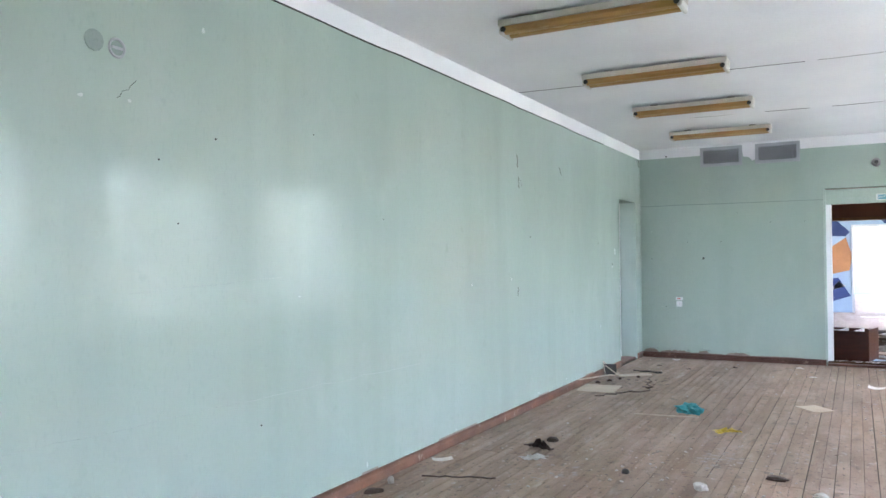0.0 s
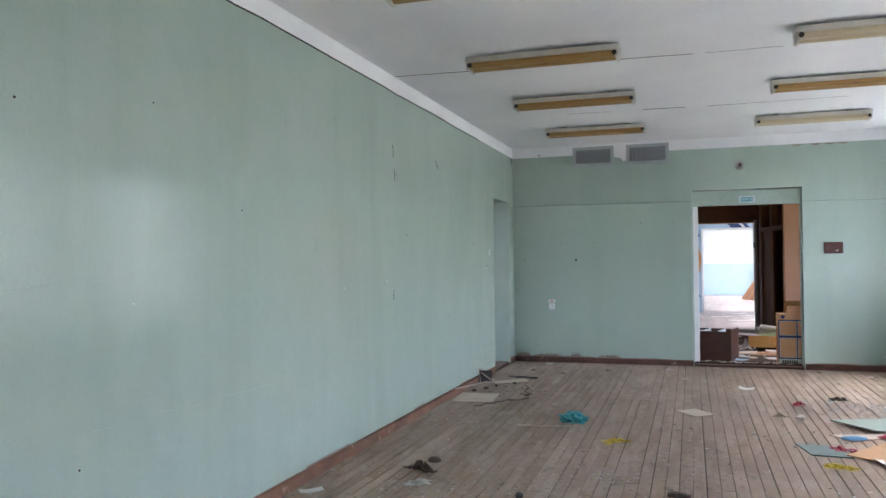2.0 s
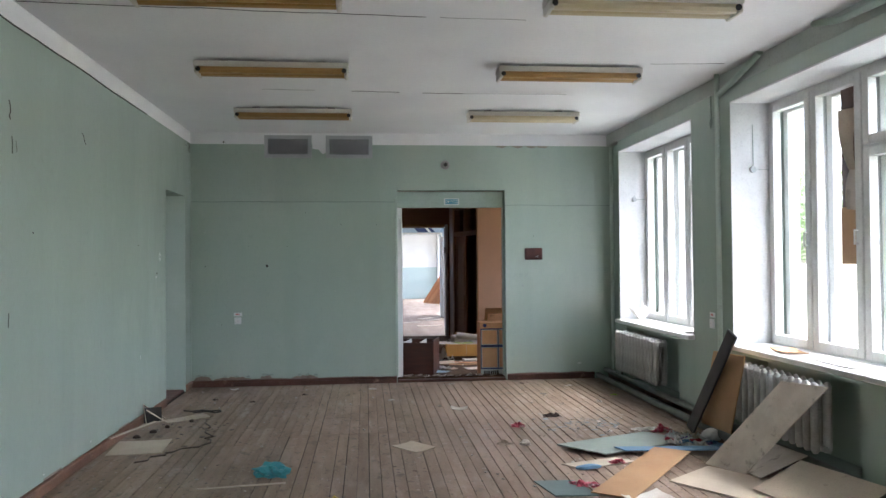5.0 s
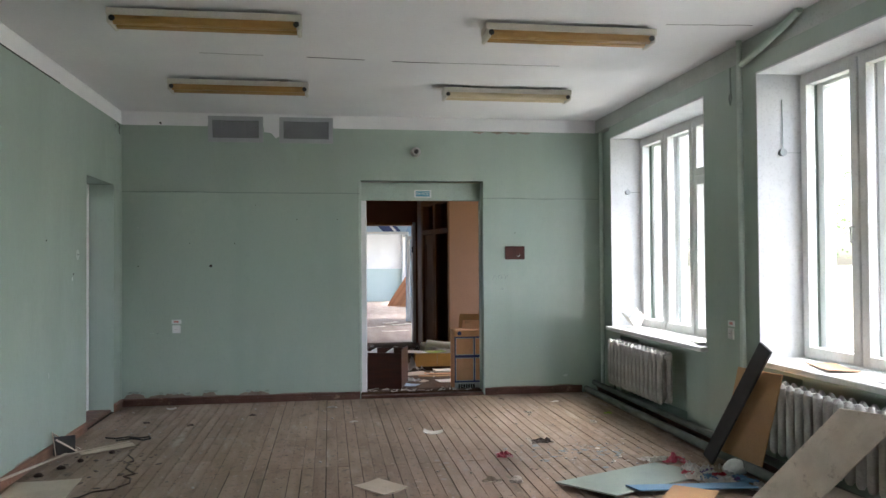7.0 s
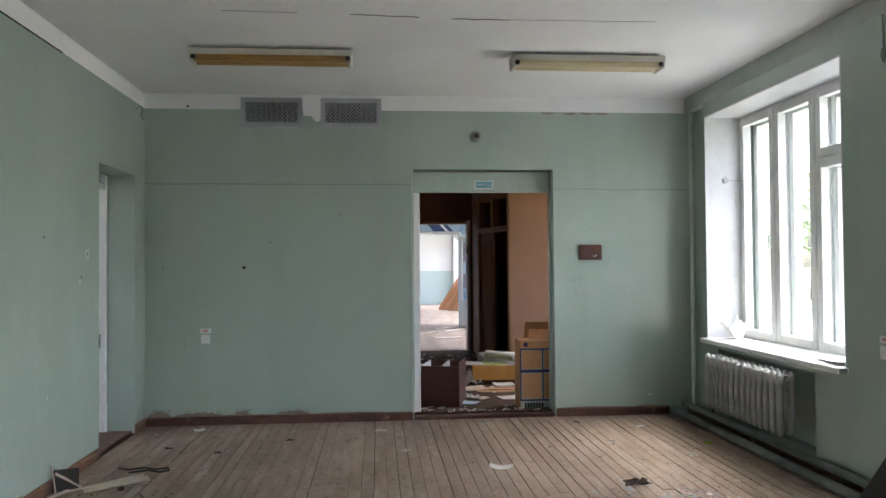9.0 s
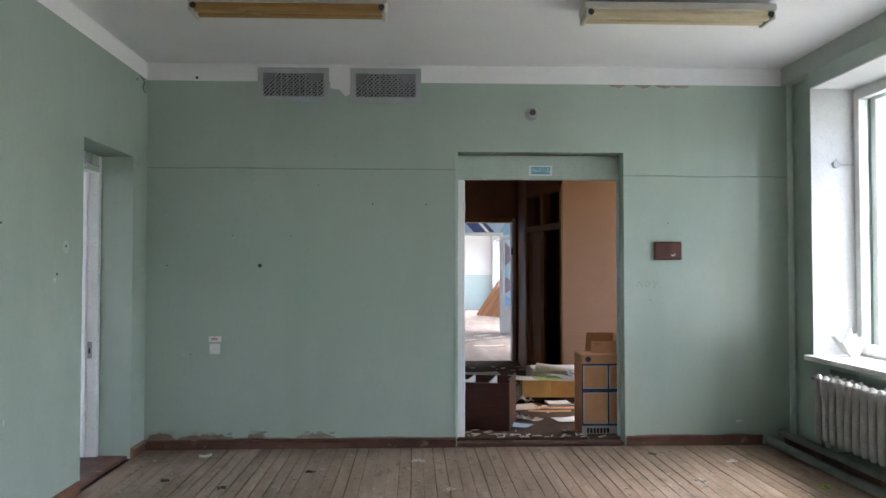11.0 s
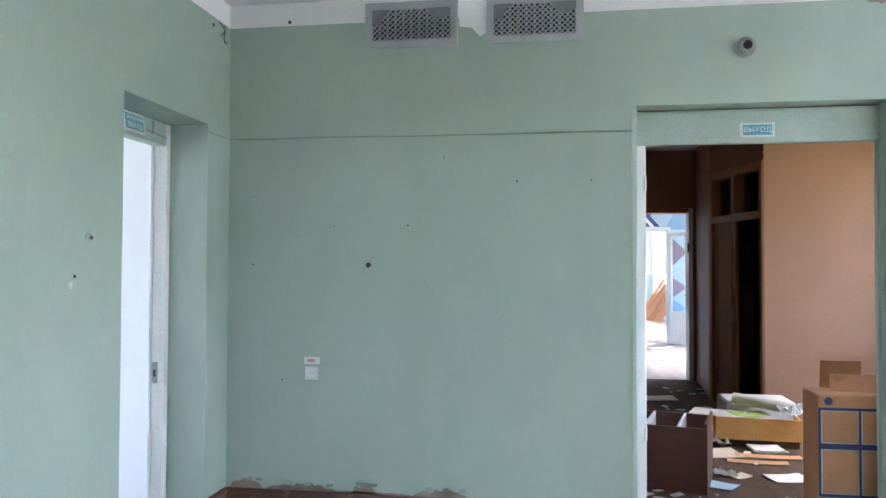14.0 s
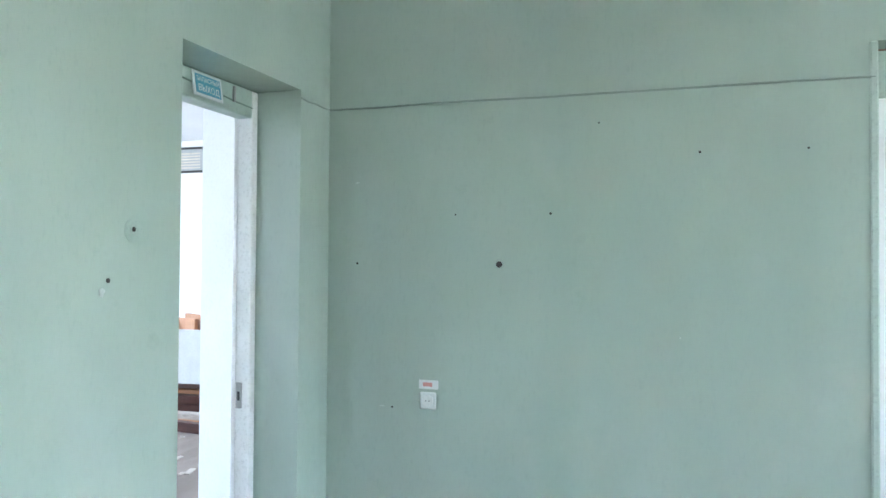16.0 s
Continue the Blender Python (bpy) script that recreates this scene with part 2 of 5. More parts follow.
def mesh_object(name, bm, material, smooth=False):
    me = bpy.data.meshes.new(name)
    bmesh.ops.recalc_face_normals(bm, faces=list(bm.faces))
    bm.to_mesh(me)
    bm.free()
    me.materials.append(material)
    if smooth:
        me.shade_smooth()
        me.set_sharp_from_angle(angle=radians(40))
    return new(name, me)


def part(name, bm, material, parent, label="", smooth=False):
    ob = mesh_object(name, bm, material, smooth)
    ob.parent = parent
    if label:
        ob["label"] = label
    return ob


def thing(name, label, category, m=None, group="", kind=""):
    ob = new(name)
    if m is not None:
        ob.matrix_basis = m
    return tagged(ob, label, category, group, kind)


def solid(name, bm, material, label, category, kind="", smooth=False, group="", m=None):
    ob = mesh_object(name, bm, material, smooth)
    if m is not None:
        ob.matrix_basis = m
    return tagged(ob, label, category, group, kind)


def pierced(axis, t0, t1, u0, u1, z0, z1, holes):
    """A wall from t0 to t1 in thickness along the other axis, u0 to u1 long, with holes (u0, u1, z0, z1)."""
    bm = bmesh.new()
    us = sorted({u0, u1, *[h[0] for h in holes], *[h[1] for h in holes]})
    for a, b in zip(us, us[1:]):
        cuts = sorted((h[2], h[3]) for h in holes if h[0] <= a and h[1] >= b)
        z = z0
        for c, d in [*cuts, (z1, z1)]:
            if c > z + 1e-6:
                if axis == "y":
                    slab(bm, t0, a, z, t1, b, c)
                else:
                    slab(bm, a, t0, z, b, t1, c)
            z = d
    bmesh.ops.remove_doubles(bm, verts=list(bm.verts), dist=1e-5)
    return bm


# ---- plan ----
XW, XE, YN, YS = -2.83, 2.606, 11.87, -3.2
XN = 2.69
ZC, ZB = 3.245, 3.095
# the last two are unseen, added to light the near end of the hall
WINDOWS = [(9.18, 11.39), (6.16, 8.37), (3.14, 5.35), (-0.9, 1.31)]
W_SILL, W_HEAD = 0.805, 2.965
XOUT = 3.25
# recesses added to a flush wall to deepen the shade behind the radiators
SHADE_NICHES = [(9.56, 11.15), (6.62, 8.18)]
XF = 2.97
DOOR_W = (10.64, 11.56, 2.40)
ALC = (-0.222, 1.216, 2.505)

# ---- large structure ----
solid("wall_west_back", pierced("y", XW - 0.64, XW - 0.33, YS, YN + 0.45, 0, ZC, [(10.45, 11.70, 0, 2.5)]), WHITE_WALL, "whitewashed back of the long wall", "wall", "structure")
solid("wall_west", pierced("y", XW - 0.33, XW, YS, YN + 0.45, 0, ZB, [(DOOR_W[0], DOOR_W[1], 0, DOOR_W[2])]), GREEN,
      "long pale green oil-painted plaster wall with scuffs", "wall", "structure")
solid("wall_north", pierced("x", YN, YN + 0.15, XW, XOUT, 0, ZB, [(ALC[0], ALC[1], 0, ALC[2])]), GREEN,
      "pale green painted end wall with a recessed doorway", "wall", "structure")
solid("wall_north_core", pierced("x", YN + 0.15, YN + 0.45, XW, XOUT, 0, ZC, [(ALC[0], ALC[1] + 0.11, 0, ALC[2])]), BROWN_WALL,
      "brown painted back of the end wall", "wall", "structure")
solid("wall_east", pierced("y", XE, XOUT, YS, 11.42, 0, ZB, [(a, b, W_SILL - 0.03, W_HEAD) for a, b in WINDOWS] + [(a, b, 0.10, 0.735) for a, b in SHADE_NICHES]), GREEN,
      "pale green painted window wall with deep reveals", "wall", "structure")
solid("wall_east_corner", box(XN, 11.42, 0, XOUT, YN, ZB), GREEN, "pale green painted corner strip beside the window", "wall", "structure")
for k, (a, b) in enumerate(SHADE_NICHES):
    solid("wall_niche_%d" % (k + 1), box(XE + 0.22, a, 0.10, XE + 0.27, b, 0.735), GREEN, "green painted back of a recess added for shade behind a radiator", "wall", "structure")
solid("wall_south", box(XW, YS - 0.3, 0, XE, YS, ZB), GREEN, "pale green painted wall closing the hall", "wall", "structure")
solid("ceiling", box(XW - 0.66, YS - 0.3, ZC, XOUT, YN + 0.45, ZC + 0.25), CEILING_WHITE, "whitewashed plaster ceiling with fine cracks", "ceiling", "structure")
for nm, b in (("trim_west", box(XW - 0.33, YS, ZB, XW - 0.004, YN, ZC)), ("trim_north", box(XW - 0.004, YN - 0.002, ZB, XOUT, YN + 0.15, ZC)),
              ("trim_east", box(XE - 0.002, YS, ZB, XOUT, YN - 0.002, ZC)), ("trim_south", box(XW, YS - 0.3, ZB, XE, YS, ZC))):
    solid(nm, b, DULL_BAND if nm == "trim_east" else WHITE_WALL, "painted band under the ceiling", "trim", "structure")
floor = solid("floor", box(XW - 0.66, YS, -0.12, XOUT, YN + 0.45, -0.0105), SUBFLOOR, "worn reddish-brown plank floor with dusty boards", "floor", "structure")


def skirting(axis, t, inward, u0, u1, h):
    """A flat skirting board with a rounded bead along its top."""
    prof = [(0.001, 0), (0.019, 0), (0.019, h * 0.62), (0.026, h * 0.66), (0.029, h * 0.78), (0.026, h * 0.9), (0.014, h), (0.001, h)]
    bm = bmesh.new()
    ends = []
    for u in (u0, u1):
        ends.append([bm.verts.new((t + inward * d, u, z) if axis == "y" else (u, t + inward * d, z)) for d, z in prof])
    for k in range(len(prof)):
        m = (k + 1) % len(prof)
        bm.faces.new((ends[0][k], ends[0][m], ends[1][m], ends[1][k]))
    bm.faces.new(ends[0][::-1])
    bm.faces.new(ends[1])
    return bm


for nm, b, m in (("baseboard_west", skirting("y", XW, 1, YS, DOOR_W[0] - 0.03, 0.085), SKIRT_WORN), ("baseboard_corner", skirting("y", XW, 1, DOOR_W[1], YN - 0.032, 0.085), SKIRT_WORN),
                 ("baseboard_north", skirting("x", YN, -1, XW, ALC[0] - 0.01, 0.083), SKIRT), ("baseboard_northeast", skirting("x", YN, -1, ALC[1] + 0.01, 2.4, 0.083), SKIRT),
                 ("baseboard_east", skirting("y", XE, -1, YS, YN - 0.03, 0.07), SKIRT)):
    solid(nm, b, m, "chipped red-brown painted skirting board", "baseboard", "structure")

# ---- doorway in the end wall ----
def end_door():
    d = thing("door_1", "pale green painted wooden door frame standing without its leaves", "door frame", kind="structure")
    part("jamb", box(ALC[0] + 0.004, YN + 0.148, 0.03, -0.142, YN + 0.26, 2.284, 0.006), WHITE_WALL, d, "worn white painted jamb")
    part("jamb", box(1.198, YN + 0.15, 0.05, ALC[1] + 0.1, YN + 0.19, 2.284, 0.006), JAMB_GREEN, d)
    part("head", box(ALC[0] + 0.004, YN + 0.152, 2.286, ALC[1] + 0.1, YN + 0.20, 2.499, 0.006), JAMB_GREEN, d)
    part("architrave", box(ALC[0] - 0.02, YN - 0.008, 0.085, ALC[0] + 0.012, YN + 0.05, ALC[2], 0.006), JAMB_GREEN, d, "pale green corner bead")
    part("threshold", box(ALC[0] + 0.01, YN - 0.005, 0, ALC[1] - 0.01, YN + 0.11, 0.03, 0.006), SKIRT, d, "chipped red-brown threshold board")
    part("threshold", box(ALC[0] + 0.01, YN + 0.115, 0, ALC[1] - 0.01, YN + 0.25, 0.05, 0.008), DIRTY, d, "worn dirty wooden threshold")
    for z in (0.45, 2.0):
        part("hinge", tube(bmesh.new(), (-0.148, YN + 0.145, z), (-0.148, YN + 0.145, z + 0.09), 0.009, 8), FRAME_WHITE, d, "painted hinge knuckle")
end_door()


# ---- windows ----
GLASS = bpy.data.materials.new("window_glass")
GLASS.use_nodes = True
g = GLASS.node_tree.nodes["Principled BSDF"]
g.inputs["Base Color"].default_value = (0.96, 0.98, 0.97, 1)
g.inputs["Roughness"].default_value = 0.02
g.inputs["Transmission Weight"].default_value = 1.0
g.inputs["IOR"].default_value = 1.02


def window(k, y0, y1):
    w = thing("window_%d" % k, "tall white-painted wooden double window with three casements", "window", kind="structure")
    e = 0.012
    for nm, b in (("reveal", box(XE - 0.001, y1 - e, W_SILL, XF, y1 - 0.001, W_HEAD - e)), ("reveal", box(XE - 0.001, y0 + 0.001, W_SILL, XF, y0 + e, W_HEAD - e)),
                  ("reveal", box(XE - 0.001, y0 + 0.001, W_HEAD - e, XF, y1 - 0.001, W_HEAD - 0.001))):
        part(nm, b, REVEAL_WHITE, w, "cracked whitewashed reveal")
    part("window_sill", box(XE - 0.07, y0 - 0.02, W_SILL - 0.03, XF, y1 + 0.015, W_SILL + 0.012, 0.006), FRAME_WHITE, w, "white painted window board")
    bays = [y1 - e, y1 - 0.655, y1 - 1.30, y0 + e]
    for x in (XF, XF + 0.14):
        f = part("window_frame", frame_mesh(x, y0 + e, y1 - e, bays), FRAME_WHITE, w)
        for n, (b, a) in enumerate(zip(bays, bays[1:])):
            spans = [(W_SILL + 0.06, W_HEAD - 0.07)] if n < 2 else [(W_SILL + 0.06, 2.33), (2.41, W_HEAD - 0.07)]
            for z0, z1 in spans:
                c = part("casement", soft(ring(x - 0.018, a + 0.010, z0 - 0.032, x + 0.05, b - 0.010, z1 + 0.032, 0.072), 0.004), FRAME_WHITE, f)
                if not (k == 2 and n == 1):
                    p = part("pane", box(x + 0.026, a + 0.078, z0 + 0.043, x + 0.03, b - 0.078, z1 - 0.043), GLASS, f)
                    p.visible_shadow = False
            if x == XF:
                part("handle", handle_mesh(x - 0.024, a + 0.05, 1.72), FRAME_WHITE, f, "white bow handle", True)
    return w


def ring(x0, y0, z0, x1, y1, z1, r):
    bm = bmesh.new()
    slab(bm, x0, y0, z0, x1, y0 + r, z1)
    slab(bm, x0, y1 - r, z0, x1, y1, z1)
    slab(bm, x0, y0 + r, z0, x1, y1 - r, z0 + r)
    slab(bm, x0, y0 + r, z1 - r, x1, y1 - r, z1)
    return bm


def frame_mesh(x, y0, y1, bays):
    bm = bmesh.new()
    slab(bm, x, y0, W_SILL + 0.012, x + 0.08, y0 + 0.04, W_HEAD - 0.012)
    slab(bm, x, y1 - 0.04, W_SILL + 0.012, x + 0.08, y1, W_HEAD - 0.012)
    slab(bm, x, y0 + 0.04, W_SILL + 0.012, x + 0.08, y1 - 0.04, W_SILL + 0.065)
    slab(bm, x, y0 + 0.04, W_HEAD - 0.075, x + 0.08, y1 - 0.04, W_HEAD - 0.012)
    for m in bays[1:-1]:
        slab(bm, x, m - 0.03, W_SILL + 0.065, x + 0.08, m + 0.03, W_HEAD - 0.075)
    slab(bm, x, y0 + 0.04, 2.325, x + 0.08, bays[2] - 0.03, 2.415)
    return bm


def handle_mesh(x, y, z):
    bm = bmesh.new()
    tube(bm, (x + 0.01, y, z - 0.05), (x - 0.025, y, z - 0.05), 0.006, 8)
    tube(bm, (x + 0.01, y, z + 0.05), (x - 0.025, y, z + 0.05), 0.006, 8)
    tube(bm, (x - 0.025, y, z - 0.055), (x - 0.025, y, z + 0.055), 0.007, 8)
    return bm


for k, (a, b) in enumerate(WINDOWS):
    window(k + 1, a, b)


# ---- ceiling lamps ----
def ceiling_lamp(diffuser):
    lamp = thing("ceiling_light", "old white fluorescent ceiling light with a yellowed plastic diffuser", "ceiling light", group="fluorescent lights on the ceiling")
    bm = bmesh.new()
    v = []
    prof = ((-0.098, -0.022), (-0.102, -0.060), (-0.102, -0.066), (-0.08, -0.066), (0.08, -0.066), (0.102, -0.066), (0.102, -0.060), (0.098, -0.022))
    for x in (-0.625, 0.625):
        v.append([bm.verts.new((x, y, z)) for y, z in prof])
    n = len(prof)
    for i in range(n):
        bm.faces.new((v[0][i], v[0][(i + 1) % n], v[1][(i + 1) % n], v[1][i]))
    bm.faces.new(v[0][::-1])
    bm.faces.new(v[1])
    part("housing", bm, LAMP_WHITE, lamp)
    for s in (-0.4, 0.4):
        part("mount", box(s - 0.04, -0.03, -0.023, s + 0.04, 0.03, 0.0), DARK, lamp, "dark mounting block")
    bm = bmesh.new()
    v = []
    prof = [(-0.083, -0.063), (-0.086, -0.09), (-0.076, -0.112), (-0.05, -0.119), (-0.022, -0.112), (-0.008, -0.094), (0.008, -0.094), (0.022, -0.112), (0.05, -0.119), (0.076, -0.112), (0.086, -0.09), (0.083, -0.063)]
    for x in (-0.59, 0.59):
        v.append([bm.verts.new((x, y, z)) for y, z in prof])
    n = len(prof)
    for i in range(n):
        bm.faces.new((v[0][i], v[0][(i + 1) % n], v[1][(i + 1) % n], v[1][i]))
    bm.faces.new(v[0][::-1])
    bm.faces.new(v[1])
    part("diffuser", bm, diffuser, lamp, "yellowed ribbed plastic diffuser")
    for s in (-1, 1):
        c = part("end_cap", box(s * 0.592, -0.098, -0.124, s * 0.622, 0.098, -0.064, 0.008), LAMP_WHITE, lamp)
        part("lamp_holder", tube(bmesh.new(), (s * 0.59, -0.1, -0.09), (s * 0.59, -0.092, -0.09), 0.02, 12), DARK, c, "dark lamp socket")
    return lamp


lamp_a = ceiling_lamp(AMBER)
lamp_a.matrix_basis = pose(-1.385, 10.27, ZC)
lamp_b = ceiling_lamp(AMBER_PALE)
lamp_b.matrix_basis = pose(1.14, 10.30, ZC)
for y in (8.34, 6.56, 4.72, 2.9, 1.05, -0.8):
    copy_thing(lamp_a, pose(-1.38, y, ZC))
    copy_thing(lamp_b if y != 8.34 else lamp_a, pose(1.14, y, ZC))


# ---- radiators and pipes ----
def radiator(y0, n):
    r = thing("radiator", "cast-iron column radiator with chipped grey-white paint below the window", "radiator", pose(2.47, y0, 0))
    bm = bmesh.new()
    for s in (-0.045, 0.045):
        tube(bm, (s, 0.045, 0.26), (s, 0.045, 0.69), 0.029, 12)
        tube(bm, (s, 0.045, 0.69), (s, 0.045, 0.718), 0.029, 12, 0.012)
        tube(bm, (s, 0.045, 0.235), (s, 0.045, 0.26), 0.016, 12, 0.029)
    slab(bm, -0.04, 0.032, 0.25, 0.04, 0.058, 0.29)
    slab(bm, -0.04, 0.032, 0.65, 0.04, 0.058, 0.70)
    tube(bm, (0, -0.004, 0.27), (0, 0.094, 0.27), 0.022, 8)
    tube(bm, (0, -0.004, 0.67), (0, 0.094, 0.67), 0.022, 8)
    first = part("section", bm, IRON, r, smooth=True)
    for i in range(1, n):
        o = first.copy()
        scene.collection.objects.link(o)
        o.parent = r
        o.matrix_basis = pose(0, i * 0.096, 0)
    for yy in (0.2, n * 0.096 - 0.2):
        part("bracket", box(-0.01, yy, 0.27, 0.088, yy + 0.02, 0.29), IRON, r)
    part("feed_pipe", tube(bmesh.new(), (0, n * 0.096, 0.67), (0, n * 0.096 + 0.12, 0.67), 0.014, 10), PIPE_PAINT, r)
    return r


radiator(9.68, 14)
radiator(6.80, 13)
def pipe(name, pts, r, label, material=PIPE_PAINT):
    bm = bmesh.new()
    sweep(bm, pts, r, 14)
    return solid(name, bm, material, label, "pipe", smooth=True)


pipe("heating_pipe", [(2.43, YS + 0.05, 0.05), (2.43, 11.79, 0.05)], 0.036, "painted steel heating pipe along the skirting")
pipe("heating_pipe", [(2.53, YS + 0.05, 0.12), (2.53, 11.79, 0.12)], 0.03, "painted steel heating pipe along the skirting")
pipe("riser_pipe", [(2.64, 11.79, 0.0), (2.64, 11.79, ZC)], 0.024, "painted steel heating riser in the room corner", JAMB_GREEN)
pipe("riser_pipe", [(2.56, 8.52, 0.0), (2.56, 8.52, ZC)], 0.022, "painted steel heating riser between the windows", JAMB_GREEN)
pipe("ceiling_pipe", [(2.57, 8.50, 3.06), (2.565, 8.2, 3.12), (2.56, 7.9, 3.19), (2.555, 7.74, 3.235)], 0.026, "painted pipe rising at a slant to the ceiling", JAMB_GREEN)
pipe("ceiling_pipe", [(2.56, 7.0, 3.235), (2.56, 6.7, 3.17), (2.57, 5.2, 3.12), (2.57, 3.5, 3.12)], 0.024, "painted pipe under the ceiling", JAMB_GREEN)
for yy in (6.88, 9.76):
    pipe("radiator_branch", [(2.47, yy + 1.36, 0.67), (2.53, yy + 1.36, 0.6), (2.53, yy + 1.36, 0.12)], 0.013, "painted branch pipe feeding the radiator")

def wall_line(p, q, z0, z1, th):
    """A slab that stands on the line from p to q, th thick to its right."""
    a = math.atan2(q[1] - p[1], q[0] - p[0])
    return box(0, -th, z0, math.hypot(q[0] - p[0], q[1] - p[1]), 0, z1, m=pose(p[0], p[1], 0, 0, 0, math.degrees(a)))


# ---- doorway in the side wall ----
def side_door():
    d = thing("door_2", "old cream and white painted door lining in the side wall", "door frame", kind="structure")
    x0, x1 = XW - 0.245, XW - 0.33
    part("jamb", box(x1, DOOR_W[1] - 0.055, 0, x0, DOOR_W[1] - 0.002, DOOR_W[2] - 0.002, 0.006), FRAME_WHITE, d, "cream painted jamb with a striker plate")
    part("jamb", box(x1, DOOR_W[0] + 0.002, 0, x0, DOOR_W[0] + 0.04, DOOR_W[2] - 0.002, 0.006), JAMB_GREEN, d)
    part("head", box(x1, DOOR_W[0] + 0.04, 2.26, x0, DOOR_W[1] - 0.055, DOOR_W[2] - 0.002, 0.006), JAMB_GREEN, d)
    part("lining", wall_line((XW - 0.64, 11.675), (x1, DOOR_W[1] - 0.05), 0, 2.4, 0.02), WHITE_WALL, d, "white painted wall lining")
    part("lining", wall_line((x1, DOOR_W[0] + 0.03), (XW - 0.64, 10.47), 0, 2.4, 0.02), WHITE_WALL, d)
    part("lining", box(XW - 0.64, 10.46, 2.4, x1 - 0.001, 11.69, 2.49), WHITE_WALL, d)
    part("threshold", box(XW - 0.4, DOOR_W[0] + 0.01, 0, XW - 0.02, DOOR_W[1] - 0.01, 0.03, 0.006), SKIRT, d, "chipped red-brown threshold board")
    plate = part("striker_plate", box(x0 - 0.075, DOOR_W[1] - 0.06, 0.80, x0 - 0.04, DOOR_W[1] - 0.053, 0.93, 0.003), IRON, d, "grey metal striker plate")
    part("keyhole", box(x0 - 0.064, DOOR_W[1] - 0.063, 0.84, x0 - 0.051, DOOR_W[1] - 0.0585, 0.885), DARK, plate)
    part("latch", box(x0 + 0.001, 11.33, 2.31, x0 + 0.012, 11.345, 2.385), IRON, d, "small metal latch")
side_door()


# ---- passage beyond the end doorway ----
Y2 = YN + 0.45
PALE_FLOOR = mat("pale_dusty_boards", (0.36, 0.30, 0.26), (0.26, 0.21, 0.18), rough=0.7, scale=1.5, bump=0.2, fine=60, stretch=(3, 0.5, 1))
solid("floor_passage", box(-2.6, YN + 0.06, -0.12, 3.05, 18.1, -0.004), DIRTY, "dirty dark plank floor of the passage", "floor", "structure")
solid("ceiling_passage", box(-2.6, Y2, ZC - 0.1, 3.05, 18.2, ZC + 0.2), CEILING_WHITE, "dull whitewashed passage ceiling", "ceiling", "structure")
solid("wall_passage_west", box(-2.8, Y2, 0, -2.6, 18.2, ZC), BROWN_WALL, "brown oil-painted passage wall", "wall", "structure")
solid("wall_passage_tan", box(1.345, 15.2, 0, 3.04, 15.3, ZC), TAN_WALL, "tan oil-painted wall facing the doorway", "wall", "structure")
solid("trim_dado", box(1.36, 15.192, 0.655, 3.04, 15.2, 0.665), TAN_WALL, "thin ridge across the tan wall", "trim", "structure")
solid("wall_passage_outer", pierced("y", 3.05, 3.25, Y2, 18.2, 0, ZC, [(12.9, 14.4, 1.0, 2.7)]), TAN_WALL, "tan oil-painted outer wall with a window opening", "wall", "structure")
solid("wall_passage_east", wall_line((1.05, 16.45), (1.14, 18.0), 0, ZC, 0.1), BROWN_WALL, "brown oil-painted passage wall", "wall", "structure")
solid("wall_closet_back", box(1.9, 15.3, 0, 2.0, 18.0, ZC), DARK_WOOD, "dark back wall of the store room", "wall", "structure")
solid("wall_passage_north", pierced("x", 17.96, 18.2, -2.6, 3.04, 0, ZC, [(-0.6, 1.10, 0, 2.35)]), BROWN_WALL, "brown wall with a doorway to a bright room", "wall", "structure")


def store_door():
    d = thing("door_3", "brown wooden store-room doorway with two transom panes, half open", "door", kind="structure")
    p, q = Vector((1.34, 15.2, 0)), Vector((1.05, 16.45, 0))
    L = (q - p).length
    d.matrix_basis = pose(p.x, p.y, 0, 0, 0, math.degrees(math.atan2(q.y - p.y, q.x - p.x)))
    part("panel", box(0, -0.1, 2.62, L, 0, ZC - 0.1), BROWN_WALL, d, "brown painted wall above the door")
    part("jamb", box(0, -0.1, 0, 0.06, 0.02, 2.62, 0.006), BROWN_WOOD, d)
    part("jamb", box(L - 0.08, -0.1, 0, L, 0.02, 2.62, 0.006), BROWN_WOOD, d)
    part("rail", box(0.06, -0.1, 2.04, L - 0.08, 0.02, 2.12, 0.006), BROWN_WOOD, d)
    part("rail", box(0.06, -0.1, 2.54, L - 0.08, 0.02, 2.62, 0.006), BROWN_WOOD, d)
    part("post", box(0.62, -0.1, 2.12, 0.70, 0.02, 2.54, 0.006), BROWN_WOOD, d)
    leaf = part("leaf", box(0.68, -0.06, 0.02, L - 0.08, -0.02, 2.04, 0.006), BROWN_WOOD, d, "closed brown door leaf")
    part("leaf_panel", ring_y(0.74, -0.018, 0.2, L - 0.14, -0.008, 0.95, 0.03), BROWN_WOOD, leaf)
    part("leaf_panel", ring_y(0.74, -0.018, 1.1, L - 0.14, -0.008, 1.9, 0.03), BROWN_WOOD, leaf)


def ring_y(x0, y0, z0, x1, y1, z1, r):
    bm = bmesh.new()
    slab(bm, x0, y0, z0, x0 + r, y1, z1)
    slab(bm, x1 - r, y0, z0, x1, y1, z1)
    slab(bm, x0 + r, y0, z0, x1 - r, y1, z0 + r)
    slab(bm, x0 + r, y0, z1 - r, x1 - r, y1, z1)
    return bm


